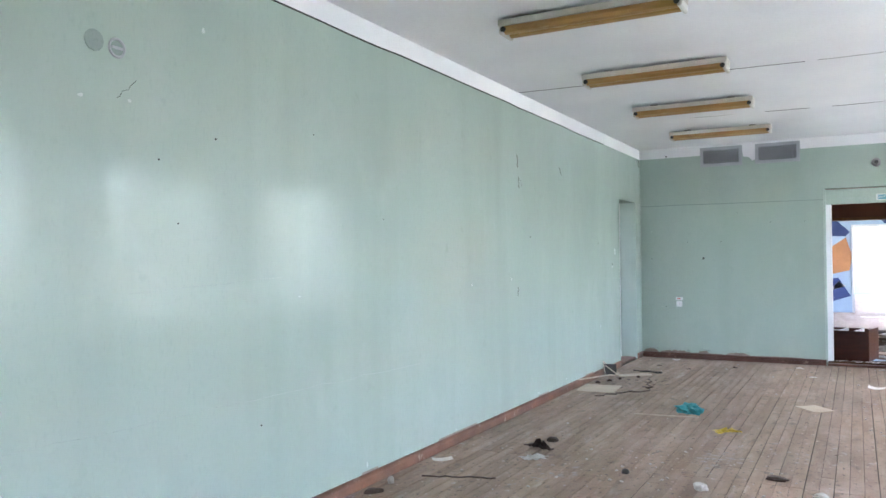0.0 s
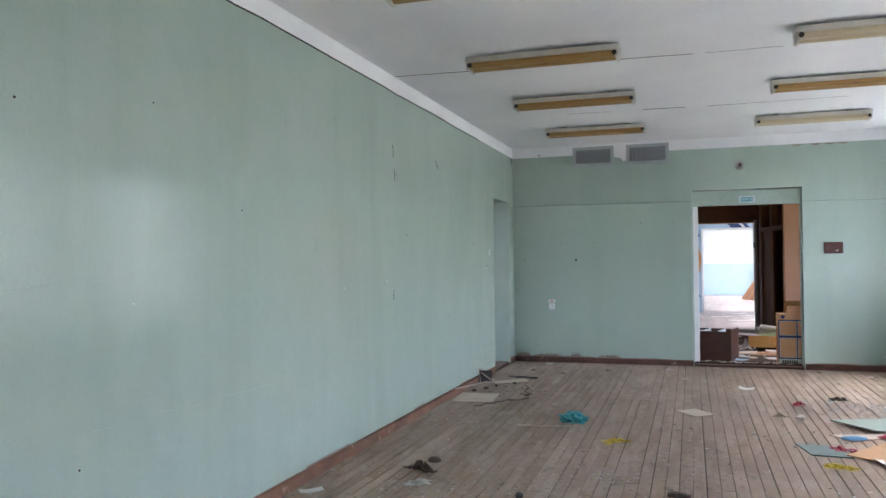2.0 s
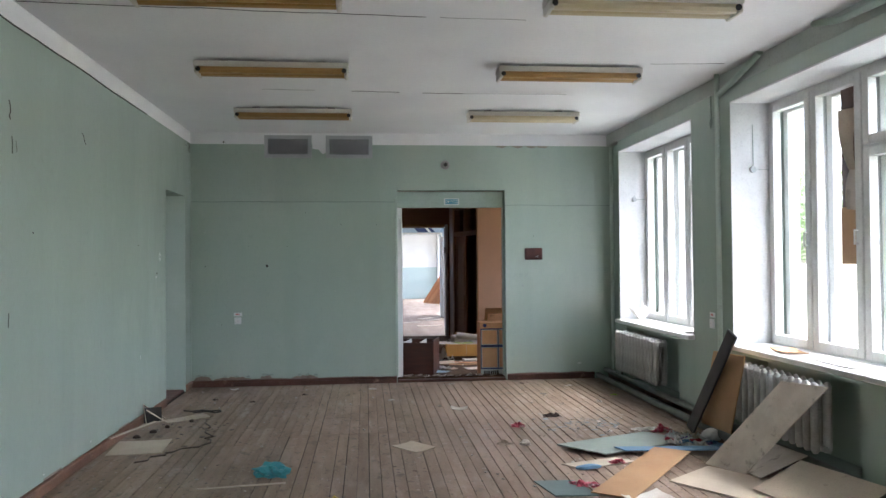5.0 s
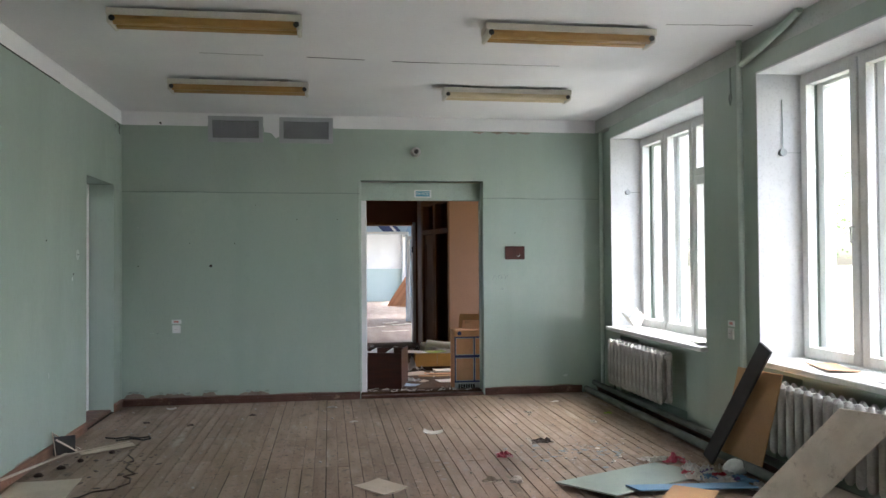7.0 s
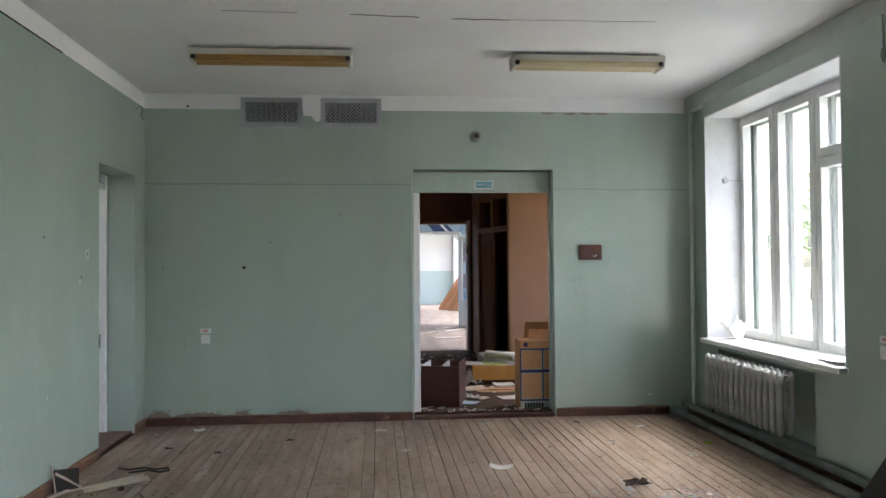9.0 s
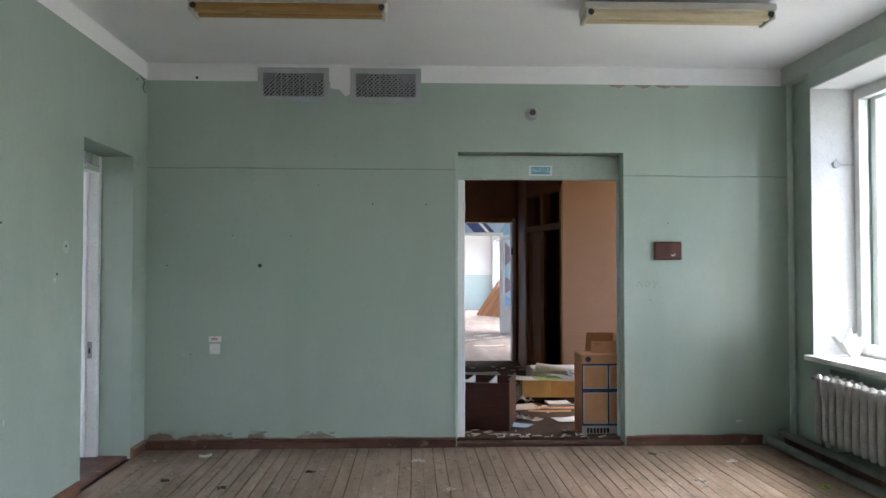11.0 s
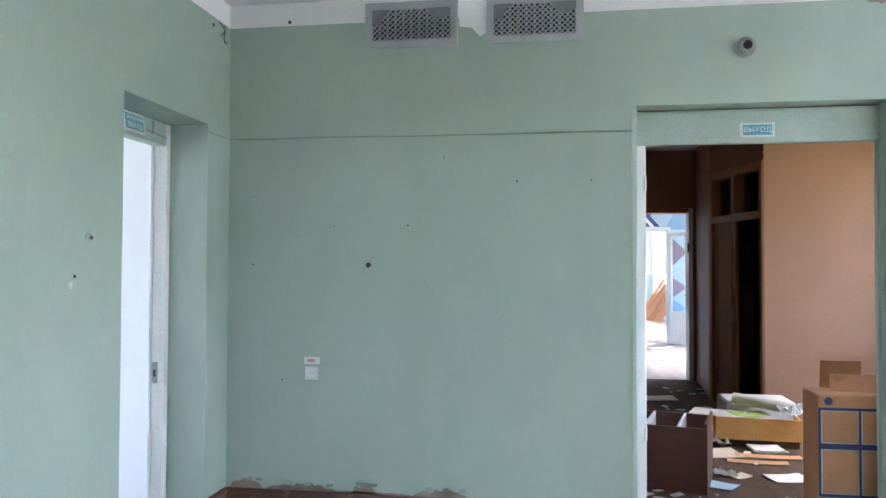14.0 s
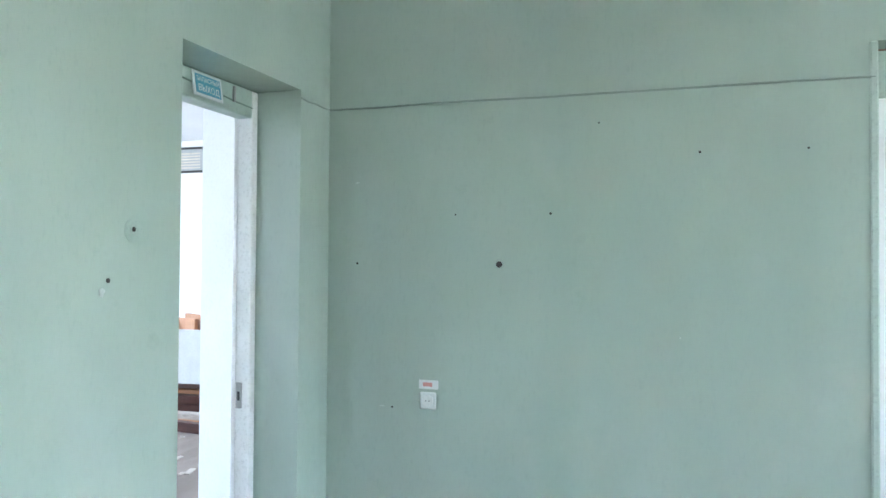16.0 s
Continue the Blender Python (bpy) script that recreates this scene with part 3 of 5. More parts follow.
store_door()
f3 = thing("door_4", "pale worn door frame round the far opening", "door frame", kind="structure")
part("jamb", box(1.04, 17.93, 0, 1.10, 18.2, 2.35, 0.006), FRAME_WHITE, f3, "worn pale jamb")
part("jamb", box(-0.6, 17.93, 0, -0.53, 18.2, 2.35, 0.006), FRAME_WHITE, f3)
part("head", box(-0.53, 17.93, 2.29, 1.04, 18.2, 2.35, 0.006), BROWN_WOOD, f3)
part("hinge", tube(bmesh.new(), (1.035, 17.925, 1.75), (1.035, 17.925, 1.87), 0.012, 8), DARK, f3, "dark hinge")

# ---- bright rooms at the far end ----
BLUE_PALE = mat("mural_pale_blue", (0.40, 0.54, 0.68), (0.46, 0.60, 0.72), rough=0.6, scale=2)
BLUE_DARK = mat("mural_navy", (0.05, 0.08, 0.22), (0.04, 0.065, 0.18), rough=0.6, scale=2)
ORANGE = mat("mural_orange", (0.62, 0.30, 0.12), (0.50, 0.24, 0.10), rough=0.6, scale=2)
MURAL_BLUE = mat("mural_sky_blue", (0.30, 0.46, 0.66), (0.26, 0.42, 0.62), rough=0.6, scale=2)
MAUVE = mat("mural_mauve", (0.30, 0.24, 0.30), (0.26, 0.20, 0.26), rough=0.6, scale=2)
DADO = mat("pale_aqua_dado", (0.52, 0.63, 0.615), (0.48, 0.59, 0.575), rough=0.45, scale=1)
solid("floor_far", box(-5, 18.1, -0.12, 3.0, 34.9, -0.006), PALE_FLOOR, "pale dusty plank floor of the far rooms", "floor", "structure")
solid("ceiling_far", box(-5, 18.2, ZC, 3.2, 34.9, ZC + 0.2), CEILING_WHITE, "whitewashed ceiling of the far rooms", "ceiling", "structure")
mural_wall = solid("wall_far_mural", pierced("x", 23.4, 23.6, -5, 2.99, 0, ZC, [(0.09, 1.47, 0, 2.33)]), BLUE_PALE, "wall painted with a pale blue geometric mural", "wall", "structure")


def prism(pts, y0, y1):
    bm = bmesh.new()
    a = [bm.verts.new((x, y0, z)) for x, z in pts]
    b = [bm.verts.new((x, y1, z)) for x, z in pts]
    bm.faces.new(a)
    bm.faces.new(b[::-1])
    for i in range(len(pts)):
        j = (i + 1) % len(pts)
        bm.faces.new((a[j], a[i], b[i], b[j]))
    return bm


for x, w, m in ((0.84, 0.30, BLUE_DARK), (1.14, 0.08, WHITE_WALL), (1.22, 0.11, BLUE_DARK), (-0.5, 0.3, BLUE_DARK)):
    part("mural_band", prism([(x + 0.1, 2.95), (x + w + 0.1, 2.95), (x + w - 0.2, 2.62), (x + w, 2.40), (x, 2.40), (x - 0.2, 2.62)], 23.39, 23.399), m, mural_wall, "painted chevron band")
part("mural_band", prism([(1.42, 2.34), (2.2, 2.34), (2.2, 3.1), (1.75, 2.95)], 23.39, 23.399), MURAL_BLUE, mural_wall, "painted sky blue field")
for z0, z1, m in ((1.6, 2.15, MAUVE), (0.95, 1.35, MAUVE), (0.55, 0.9, MURAL_BLUE)):
    part("mural_band", prism([(1.58, z0), (1.86, (z0 + z1) / 2), (1.58, z1)], 23.38, 23.399), m, mural_wall, "painted triangle")
for pts, m in (([(-0.6, 0.25), (0.0, 0.45), (-0.3, 0.95), (-0.6, 0.9)], BLUE_DARK), ([(-0.45, 1.05), (-0.02, 1.15), (0.05, 1.55), (-0.1, 2.05), (-0.45, 1.8)], ORANGE),
               ([(-0.6, 2.1), (-0.1, 2.08), (0.0, 2.2), (-0.3, 2.5), (-0.6, 2.4)], BLUE_DARK), ([(-0.5, 0.6), (-0.12, 0.72), (-0.3, 0.85)], WHITE_WALL)):
    part("mural_band", prism(pts, 23.385, 23.399), m, mural_wall, "painted mural shape")
solid("trim_mural", box(0.03, 23.36, 2.33, 1.53, 23.398, 2.39), FRAME_WHITE, "white painted door head", "trim", "structure")
jambs = thing("door_6", "white painted frame of the far double doorway", "door frame", kind="structure")
for x in (0.03, 1.47):
    part("jamb", box(x, 23.36, 0, x + 0.06, 23.398, 2.33, 0.004), FRAME_WHITE, jambs)


def glazed_leaf():
    d = thing("door_5", "white painted glazed door leaf standing open", "door", kind="structure")
    d.matrix_basis = pose(1.50, 23.35, 0.01, 0, 0, -58)
    part("leaf_frame", ring_y(0, -0.02, 0, 0.58, 0.02, 2.26, 0.08), FRAME_WHITE, d)
    part("lower_panel", box(0.08, -0.012, 0.08, 0.50, 0.012, 0.66), FRAME_WHITE, d)
    pane = part("pane", box(0.08, -0.003, 0.66, 0.50, 0.003, 2.18), GLASS, d, "clear glass pane")
    part("handle", tube(bmesh.new(), (0.54, -0.06, 1.0), (0.54, 0.06, 1.0), 0.012, 8), DARK, d, "dark door handle")


glazed_leaf()
solid("wall_far_end", box(-5, 34.5, 1.33, 2.39, 34.7, ZC), WHITE_WALL, "white upper far wall", "wall", "structure")
solid("wall_far_dado", box(-5, 34.495, 0, 2.39, 34.7, 1.33), DADO, "pale aqua painted dado on the far wall", "wall", "structure")
solid("wall_far_west", pierced("y", -5.2, -5, 18.2, 34.9, 0, ZC, [(25, 28, 0.8, 2.9), (29.5, 33, 0.8, 2.9)]), WHITE_WALL, "white far room wall", "wall", "structure")
# openings made large to brighten the far rooms; the mural room's is unseen
FAR_WINDOWS = [(3.0, 18.7, 22.4, 0.8, 2.95), (2.4, 24.4, 27.2, 0.62, 2.62), (2.4, 27.9, 29.6, 0.62, 2.62), (2.4, 30.3, 34.0, 0.62, 2.62)]
solid("wall_mural_east", pierced("y", 3.0, 3.3, 18.2, 23.6, 0, ZC, [FAR_WINDOWS[0][1:]]), WHITE_WALL, "white window wall of the mural room", "wall", "structure")
solid("wall_far_east", pierced("y", 2.4, 2.7, 23.6, 34.9, 0, ZC, [w[1:] for w in FAR_WINDOWS[1:]]), WHITE_WALL, "white window wall of the far room", "wall", "structure")
for x, a, b, z0, z1 in FAR_WINDOWS:
    w = thing("window_far", "white painted window of the far room", "window", kind="structure")
    bm = bmesh.new()
    for yy in (a, (a * 2 + b) / 3, (a + 2 * b) / 3, b - 0.07):
        slab(bm, x + 0.1, yy, z0, x + 0.18, yy + 0.07, z1)
    slab(bm, x + 0.11, a, z0, x + 0.17, b, z0 + 0.07)
    slab(bm, x + 0.11, a, z1 - 0.07, x + 0.17, b, z1)
    part("window_frame", bm, FRAME_WHITE, w)
def sky_lamp(name, y0, y1, z0, z1, x, facing, watts):
    """An area lamp added in an unglazed opening to strengthen its daylight."""
    l = bpy.data.lights.new(name, "AREA")
    l.shape, l.size, l.size_y, l.energy, l.color = "RECTANGLE", y1 - y0, z1 - z0, watts, (0.92, 0.96, 1.0)
    o = new(name, l)
    o.matrix_world = look((x, (y0 + y1) / 2, (z0 + z1) / 2), (x + facing, (y0 + y1) / 2, (z0 + z1) / 2))


for x, a, b, z0, z1 in FAR_WINDOWS:
    sky_lamp("window_daylight", a + 0.05, b - 0.05, z0 + 0.05, z1 - 0.05, x + 0.27, -1, (b - a) * (0.25 if x > 2.9 else 0.7))
# fill lamps in two unseen side-room openings, added to brighten that room
sky_lamp("window_daylight", 12, 15.5, 0.85, 2.85, -10.02, 1, 7)
sky_lamp("window_daylight", 7, 10.5, 0.85, 2.85, -10.02, 1, 7)
PLANK_ORANGE = mat("orange_pine_plank", (0.50, 0.26, 0.13), (0.42, 0.20, 0.10), rough=0.6, scale=4, bump=0.15, stretch=(5, 5, 0.7), per_object=0.15)
random.seed(11)
for i in range(7):
    x = 1.52 + 0.09 * i
    solid("leaning_plank", box(-0.05, -0.015, 0, 0.05, 0.015, (2.33 - x) / 0.56, 0.004), PLANK_ORANGE, "orange-brown plank leaning against the far window wall", "plank",
          group="planks leaning in the far room", m=pose(x, 30.4 - i * 0.12, 0.03, 0, 34 + random.uniform(-2, 0), random.uniform(-6, 6)))

# ---- room beyond the side doorway ----
XS = XW - 0.64
solid("floor_side", box(-10, 6, -0.12, XS, 17.4, -0.004), PALE_FLOOR, "dusty plank floor of the side room", "floor", "structure")
solid("ceiling_side", box(-10, 6, ZC, XS, 17.4, ZC + 0.2), CEILING_WHITE, "whitewashed ceiling of the side room", "ceiling", "structure")
solid("wall_side_north", box(-10, 17.2, 0, XS, 17.4, ZC), WHITE_WALL, "whitewashed side room wall", "wall", "structure")
solid("wall_side_west", pierced("y", -10.3, -10, 6, 17.4, 0, ZC, [(7, 10.5, 0.8, 2.9), (12, 15.5, 0.8, 2.9)]), WHITE_WALL, "whitewashed window wall of the side room", "wall", "structure")
solid("wall_side_south", box(-10, 5.8, 0, XS, 6, ZC), WHITE_WALL, "whitewashed side room wall", "wall", "structure")
solid("wall_side_east", box(XS, YN + 0.45, 0, XS + 0.2, 17.4, ZC), WHITE_WALL, "whitewashed side room wall", "wall", "structure")

# ---- outdoors ----
GROUND = mat("dry_grass_ground", (0.24, 0.25, 0.16), (0.28, 0.26, 0.19), rough=0.95, scale=0.5)
BARK = mat("bark", (0.22, 0.18, 0.15), (0.15, 0.12, 0.10), rough=0.9, scale=4, bump=0.4, stretch=(4, 4, 1))
LEAF = mat("leaf_green", (0.17, 0.24, 0.07), (0.12, 0.19, 0.05), rough=0.6, scale=0.8, trans=0.0)
solid("ground", box(-300, -300, -0.9, 300, 300, -0.5), GROUND, "overgrown grassy ground round the building", "ground", "structure")


def tree(x, y, h, seed):
    rnd = random.Random(seed)
    t = thing("tree", "leafy deciduous tree outside the windows", "tree", pose(x, y, -0.5), group="trees outside")
    bm = bmesh.new()
    tube(bm, (0, 0, 0), (0.1, 0.05, h * 0.45), 0.17, 10, 0.11)
    tips = []
    tube(bm, (0.1, 0.05, h * 0.44), (0, 0.1, h * 0.85), 0.11, 8, 0.03)
    for i in range(11):
        a = i * 2.4
        z = h * (0.28 + 0.055 * i)
        p = Vector((0.08, 0.05, z))
        q = p + Vector((math.cos(a), math.sin(a), 0.45)) * h * rnd.uniform(0.16, 0.27)
        tube(bm, p, q, 0.05, 6, 0.012)
        tips += [q, (p + q) / 2 + Vector((0, 0, 0.2))]
    part("trunk", bm, BARK, t)
    verts, faces = [], []
    for c in tips + [Vector((0, 0.1, h * 0.88))]:
        for k in range(110):
            d = Vector((rnd.gauss(0, 1), rnd.gauss(0, 1), rnd.gauss(0, 0.8))) * h * 0.075
            o = c + d
            u = Vector((rnd.gauss(0, 1), rnd.gauss(0, 1), rnd.gauss(0, 1))).normalized() * 0.11
            w = u.orthogonal().normalized() * 0.06
            n = len(verts)
            verts += [o - u, o + w, o + u, o - w]
            faces.append((n, n + 1, n + 2, n + 3))
    me = bpy.data.meshes.new("crown")
    me.from_pydata([tuple(v) for v in verts], [], faces)
    me.materials.append(LEAF)
    crown = new("crown", me)
    crown.parent = t


for i, (x, y, h) in enumerate(((23, 44, 8), (19, 33, 6.5), (27, 31, 9), (26, 8, 8), (30, 54, 9), (24, 20, 8))):
    tree(x, y, h, i)

# ---- fittings on the walls ----
GALV = mat("grey_painted_metal", (0.44, 0.455, 0.47), (0.38, 0.395, 0.41), rough=0.55, scale=6, bump=0.05)
GALV_DULL = mat("dull_grey_metal", (0.25, 0.26, 0.27), (0.19, 0.20, 0.21), rough=0.6, scale=6, bump=0.05, fine=120)
PLASTER = mat("bare_plaster", (0.30, 0.25, 0.20), (0.20, 0.165, 0.13), rough=0.95, scale=7, bump=0.4)
CRACK = mat("dark_crack", (0.055, 0.05, 0.045), (0.035, 0.03, 0.03), rough=0.95)
SCUFF = mat("grey_scuff", (0.26, 0.32, 0.28), (0.22, 0.28, 0.245), rough=0.7)
FAINT = mat("faint_scuff", (0.345, 0.42, 0.365), (0.315, 0.39, 0.335), rough=0.35)
CHIP = mat("pale_undercoat", (0.56, 0.62, 0.58), (0.48, 0.54, 0.50), rough=0.7)
SIGN_BLUE = mat("sign_blue", (0.12, 0.36, 0.48), (0.10, 0.32, 0.44), rough=0.35, scale=10, bump=0.0)
SIGN_WHITE = mat("sign_white", (0.72, 0.75, 0.74), (0.66, 0.69, 0.68), rough=0.4, scale=10, bump=0.0)
RED = mat("red_plastic", (0.50, 0.05, 0.05), (0.40, 0.04, 0.04), rough=0.45)
PINK_INK = mat("faded_red_ink", (0.60, 0.28, 0.26), (0.52, 0.24, 0.22), rough=0.6)
MAROON = mat("maroon_varnish", (0.11, 0.028, 0.018), (0.07, 0.02, 0.014), rough=0.5, scale=8, bump=0.05)


def vent(x):
    """A pressed lattice grille in a plain metal frame, partly sheeted over."""
    v = thing("wall_vent", "grey metal ventilation grille with a pierced lattice under the ceiling", "vent", pose(x, YN, 2.92), group="grilles on the end wall")
    W, H = 0.60, 0.29
    part("frame", ring_y(0, -0.022, 0, W, -0.003, H, 0.045), GALV, v)
    part("backing", box(0.04, -0.006, 0.04, W - 0.04, -0.003, H - 0.04), DARK, v, "dark duct opening")
    bm = bmesh.new()
    nx, nz, s = 30, 12, 0.017
    for i in range(nx):
        for j in range(nz):
            cx, cz = 0.045 + (i + 0.5) * s, 0.045 + (j + 0.5) * s
            a = 45 if (i + j) % 2 else -45
            slab(bm, -0.0108, -0.017, -0.0027, 0.0108, -0.009, 0.0027, pose(cx, 0, cz, 0, a, 0))
    for i in range(0, nx + 1, 3):
        slab(bm, 0.043 + i * s, -0.016, 0.045, 0.047 + i * s, -0.010, H - 0.045)
    part("lattice", bm, GALV, v, "pierced metal lattice")
    corners = [[(0.045, 0.245), (0.16, 0.245), (0.12, 0.20), (0.10, 0.15), (0.045, 0.14)], [(0.40, 0.245), (0.555, 0.245), (0.555, 0.19), (0.44, 0.17), (0.42, 0.21)]]
    for pts in corners:
        part("cover", prism(pts, -0.0205, -0.018), GALV_DULL, v, "dull sheet metal patch")
    return v


vent(-1.908)
vent(-1.127)

# plaster patch between the grilles
solid("plaster_patch", prism([(-1.30, 3.245), (-1.13, 3.245), (-1.13, 2.99), (-1.17, 2.97), (-1.22, 3.03), (-1.30, 3.04)], YN - 0.006, YN - 0.001), WHITE_WALL, "rough whitewash patch between the grilles", "plaster")


def text(body, size, m, parent, material):
    cu = bpy.data.curves.new("lettering", "FONT")
    cu.body, cu.size, cu.align_x, cu.align_y, cu.extrude = body, size, "CENTER", "CENTER", 0.0006
    tmp = bpy.data.objects.new("lettering", cu)
    scene.collection.objects.link(tmp)
    me = bpy.data.meshes.new_from_object(tmp.evaluated_get(bpy.context.evaluated_depsgraph_get()))
    bpy.data.objects.remove(tmp)
    me.materials.clear()
    me.materials.append(material)
    ob = new("lettering", me)
    ob.parent = parent
    ob.matrix_basis = m


def exit_sign(m, w, h, lines, label):
    s = thing("exit_sign", label, "sign", m)
    part("board", box(-w / 2, -0.006, -h / 2, w / 2, 0, h / 2, 0.002), SIGN_WHITE, s)
    part("field", box(-w / 2 + 0.018, -0.0085, -h / 2 + 0.014, w / 2 - 0.018, -0.0055, h / 2 - 0.014), SIGN_BLUE, s, "blue field")
    for body, z, size in lines:
        text(body, size, pose(0, -0.0095, z, 90, 0, 0), s, SIGN_WHITE)


exit_sign(pose(0.522, YN + 0.151, 2.366), 0.205, 0.09, [("ВЫХОД", 0.0, 0.044)], "small white and blue exit sign on the door head")
exit_sign(pose(XW - 0.240, 11.125, 2.335, -8, 0, 90), 0.22, 0.115, [("ЗАПАСНЫЙ", 0.022, 0.03), ("ВЫХОД", -0.02, 0.042)], "small white and blue emergency exit sign on the door head")


def fire_bell():
    b = thing("alarm_bell", "small round grey alarm bell with a dark centre", "alarm", pose(0.422, YN, 2.835))
    bm = bmesh.new()
    tube(bm, (0, -0.03, 0), (0, -0.001, 0), 0.06, 24)
    part("base", bm, GALV, b, smooth=True)
    part("dome", tube(bmesh.new(), (0, -0.03, 0), (0, -0.06, 0), 0.056, 24, 0.04), IRON, b, smooth=True)
    part("centre", tube(bmesh.new(), (0, -0.06, 0), (0, -0.068, 0), 0.026, 20), DARK, b, "dark centre", True)


fire_bell()


def wall_box(x0, x1, z0, z1):
    b = thing("call_point", "dark maroon wooden box with a bent wire hook", "wall box", pose(x0, YN, z0))
    w, h = x1 - x0, z1 - z0
    part("body", box(0, -0.035, 0, w, -0.001, h, 0.008), MAROON, b)
    part("face", box(0.015, -0.040, 0.015, w - 0.015, -0.034, h - 0.015, 0.004), MAROON, b)
    bm = bmesh.new()
    for i in range(6):
        a, c = math.radians(200 + i * 30), math.radians(230 + i * 30)
        tube(bm, (w * 0.66 + 0.016 * math.cos(a), -0.043, 0.05 + 0.016 * math.sin(a)), (w * 0.66 + 0.016 * math.cos(c), -0.043, 0.05 + 0.016 * math.sin(c)), 0.003, 6)
    part("hook", bm, SIGN_WHITE, b, "pale wire hook")


wall_box(1.475, 1.708, 1.583, 1.738)


def socket(m):
    s = thing("wall_socket", "cream wall socket under a small red and white label", "socket", m)
    part("plate", box(-0.044, -0.014, -0.044, 0.044, -0.001, 0.044, 0.006), SIGN_WHITE, s)
    part("face", tube(bmesh.new(), (0, -0.013, 0), (0, -0.019, 0), 0.03, 20), FRAME_WHITE, s, smooth=True)
    for dx in (-0.009, 0.009):
        part("pin_hole", tube(bmesh.new(), (dx, -0.018, 0), (dx, -0.0195, 0), 0.003, 8), DARK, s)
    t = part("label_plate", box(-0.052, -0.004, 0.058, 0.052, -0.001, 0.104), SIGN_WHITE, s, "white paper label")
    part("label_bar", box(-0.03, -0.0055, 0.072, 0.02, -0.0035, 0.092), PINK_INK, t, "pale red printed bar")


socket(pose(-2.25, YN, 0.835))
socket(pose(XE, 8.765, 0.965, 0, 0, -90))


def drawn(name, pts, r, material, label, category):
    """A thin line through pts: a cable, or a crack where it is sunk into its surface."""
    return solid(name, sweep(bmesh.new(), pts, r, 6), material, label, category)


def wander(p, q, n, amp, axes, seed):
    rnd = random.Random(seed)
    p, q = Vector(p), Vector(q)
    out = []
    for i in range(n + 1):
        v = p.lerp(q, i / n)
        if 0 < i < n:
            for a in axes:
                v[a] += rnd.uniform(-amp, amp)
        out.append(v)
    return out


drawn("wall_cable", wander((XW + 0.003, YN - 0.004, 2.357), (ALC[0], YN - 0.004, 2.35), 9, 0.004, (2,), 1), 0.005, SCUFF, "thin painted-over cable along the end wall", "cable")
drawn("wall_cable", wander((ALC[1], YN - 0.004, 2.305), (XN - 0.05, YN - 0.004, 2.30), 7, 0.004, (2,), 2), 0.004, SCUFF, "thin painted-over cable along the end wall", "cable")
drawn("wall_cable", wander((XW + 0.003, 11.56, 2.36), (XW + 0.003, YN - 0.004, 2.357), 4, 0.012, (2,), 3), 0.004, SCUFF, "thin painted-over cable beside the side doorway", "cable")
drawn("wall_cable", wander((XW - 0.243, 10.7, 2.36), (XW - 0.243, 11.5, 2.31), 5, 0.006, (2,), 4), 0.004, SCUFF, "thin painted-over cable on the door head", "cable")
drawn("hanging_cable", [(XE - 0.012, 8.72, 3.09), (XE - 0.012, 8.715, 2.9), (XE - 0.012, 8.70, 2.84), (XE - 0.012, 8.72, 2.79), (XE - 0.012, 8.74, 2.84), (XE - 0.012, 8.725, 2.88)], 0.006, SCUFF, "loose looped cable end hanging on the window wall", "cable")


def spider(parts, name, label):
    bm = bmesh.new()
    for pts, r in parts:
        sweep(bm, pts, r, 5)
    return tagged(mesh_object(name, bm, CRACK), label, "crack", kind="structure")


cz = ZC - 0.0005
spider([(wander((-2.82, 6.95, cz), (-0.2, 7.08, cz), 16, 0.012, (1,), 5), 0.0035), (wander((-0.1, 7.08, cz), (0.5, 7.1, cz), 6, 0.01, (1,), 6), 0.002),
        (wander((-0.75, 9.39, cz), (-0.28, 9.42, cz), 5, 0.008, (1,), 7), 0.004), (wander((-0.05, 9.44, cz), (0.36, 9.44, cz), 5, 0.008, (1,), 8), 0.004),
        (wander((1.82, 8.2, cz), (2.45, 8.14, cz), 6, 0.008, (1,), 9), 0.0022), (wander((0.36, 9.44, cz), (1.4, 9.42, cz), 9, 0.006, (1,), 10), 0.0014),
        (wander((-1.6, 9.36, cz), (-1.1, 9.38, cz), 5, 0.006, (1,), 11), 0.0016)], "trim_ceiling_cracks", "fine dark cracks across the whitewashed ceiling")
xw = XW + 0.0005
spider([(wander((xw, 6.88, 2.60), (xw, 6.90, 2.48), 5, 0.012, (1,), 23), 0.004), (wander((xw, 6.92, 2.38), (xw, 6.93, 2.27), 4, 0.006, (1,), 24), 0.0032),
        (wander((xw, 6.98, 2.36), (xw, 6.99, 2.29), 3, 0.004, (1,), 25), 0.002),
        (wander((xw, 6.88, 1.27), (xw, 6.875, 1.18), 3, 0.006, (1,), 26), 0.003), (wander((xw, 8.12, 2.60), (xw, 8.2, 2.52), 4, 0.02, (1, 2), 27), 0.003),
        (wander((xw - 0.001, 2.25, 2.42), (xw - 0.001, 2.14, 2.32), 5, 0.015, (1, 2), 28), 0.0016),
        (wander((xw, YS, ZB - 0.002), (xw, 9.9, ZB - 0.002), 40, 0.006, (2,), 30), 0.006)], "trim_wall_cracks", "short dark cracks and gouges in the green wall")
s = mesh_object("trim_wall_scuff", (lambda bm: ([tube(bm, p, q, 0.0032, 5) for p, q in zip(*(lambda w: (w, w[1:]))(wander((xw - 0.0025, 1.2, 0.80), (xw - 0.0025, 4.9, 0.75), 24, 0.008, (2,), 31)))], bm)[1])(bmesh.new()), FAINT)
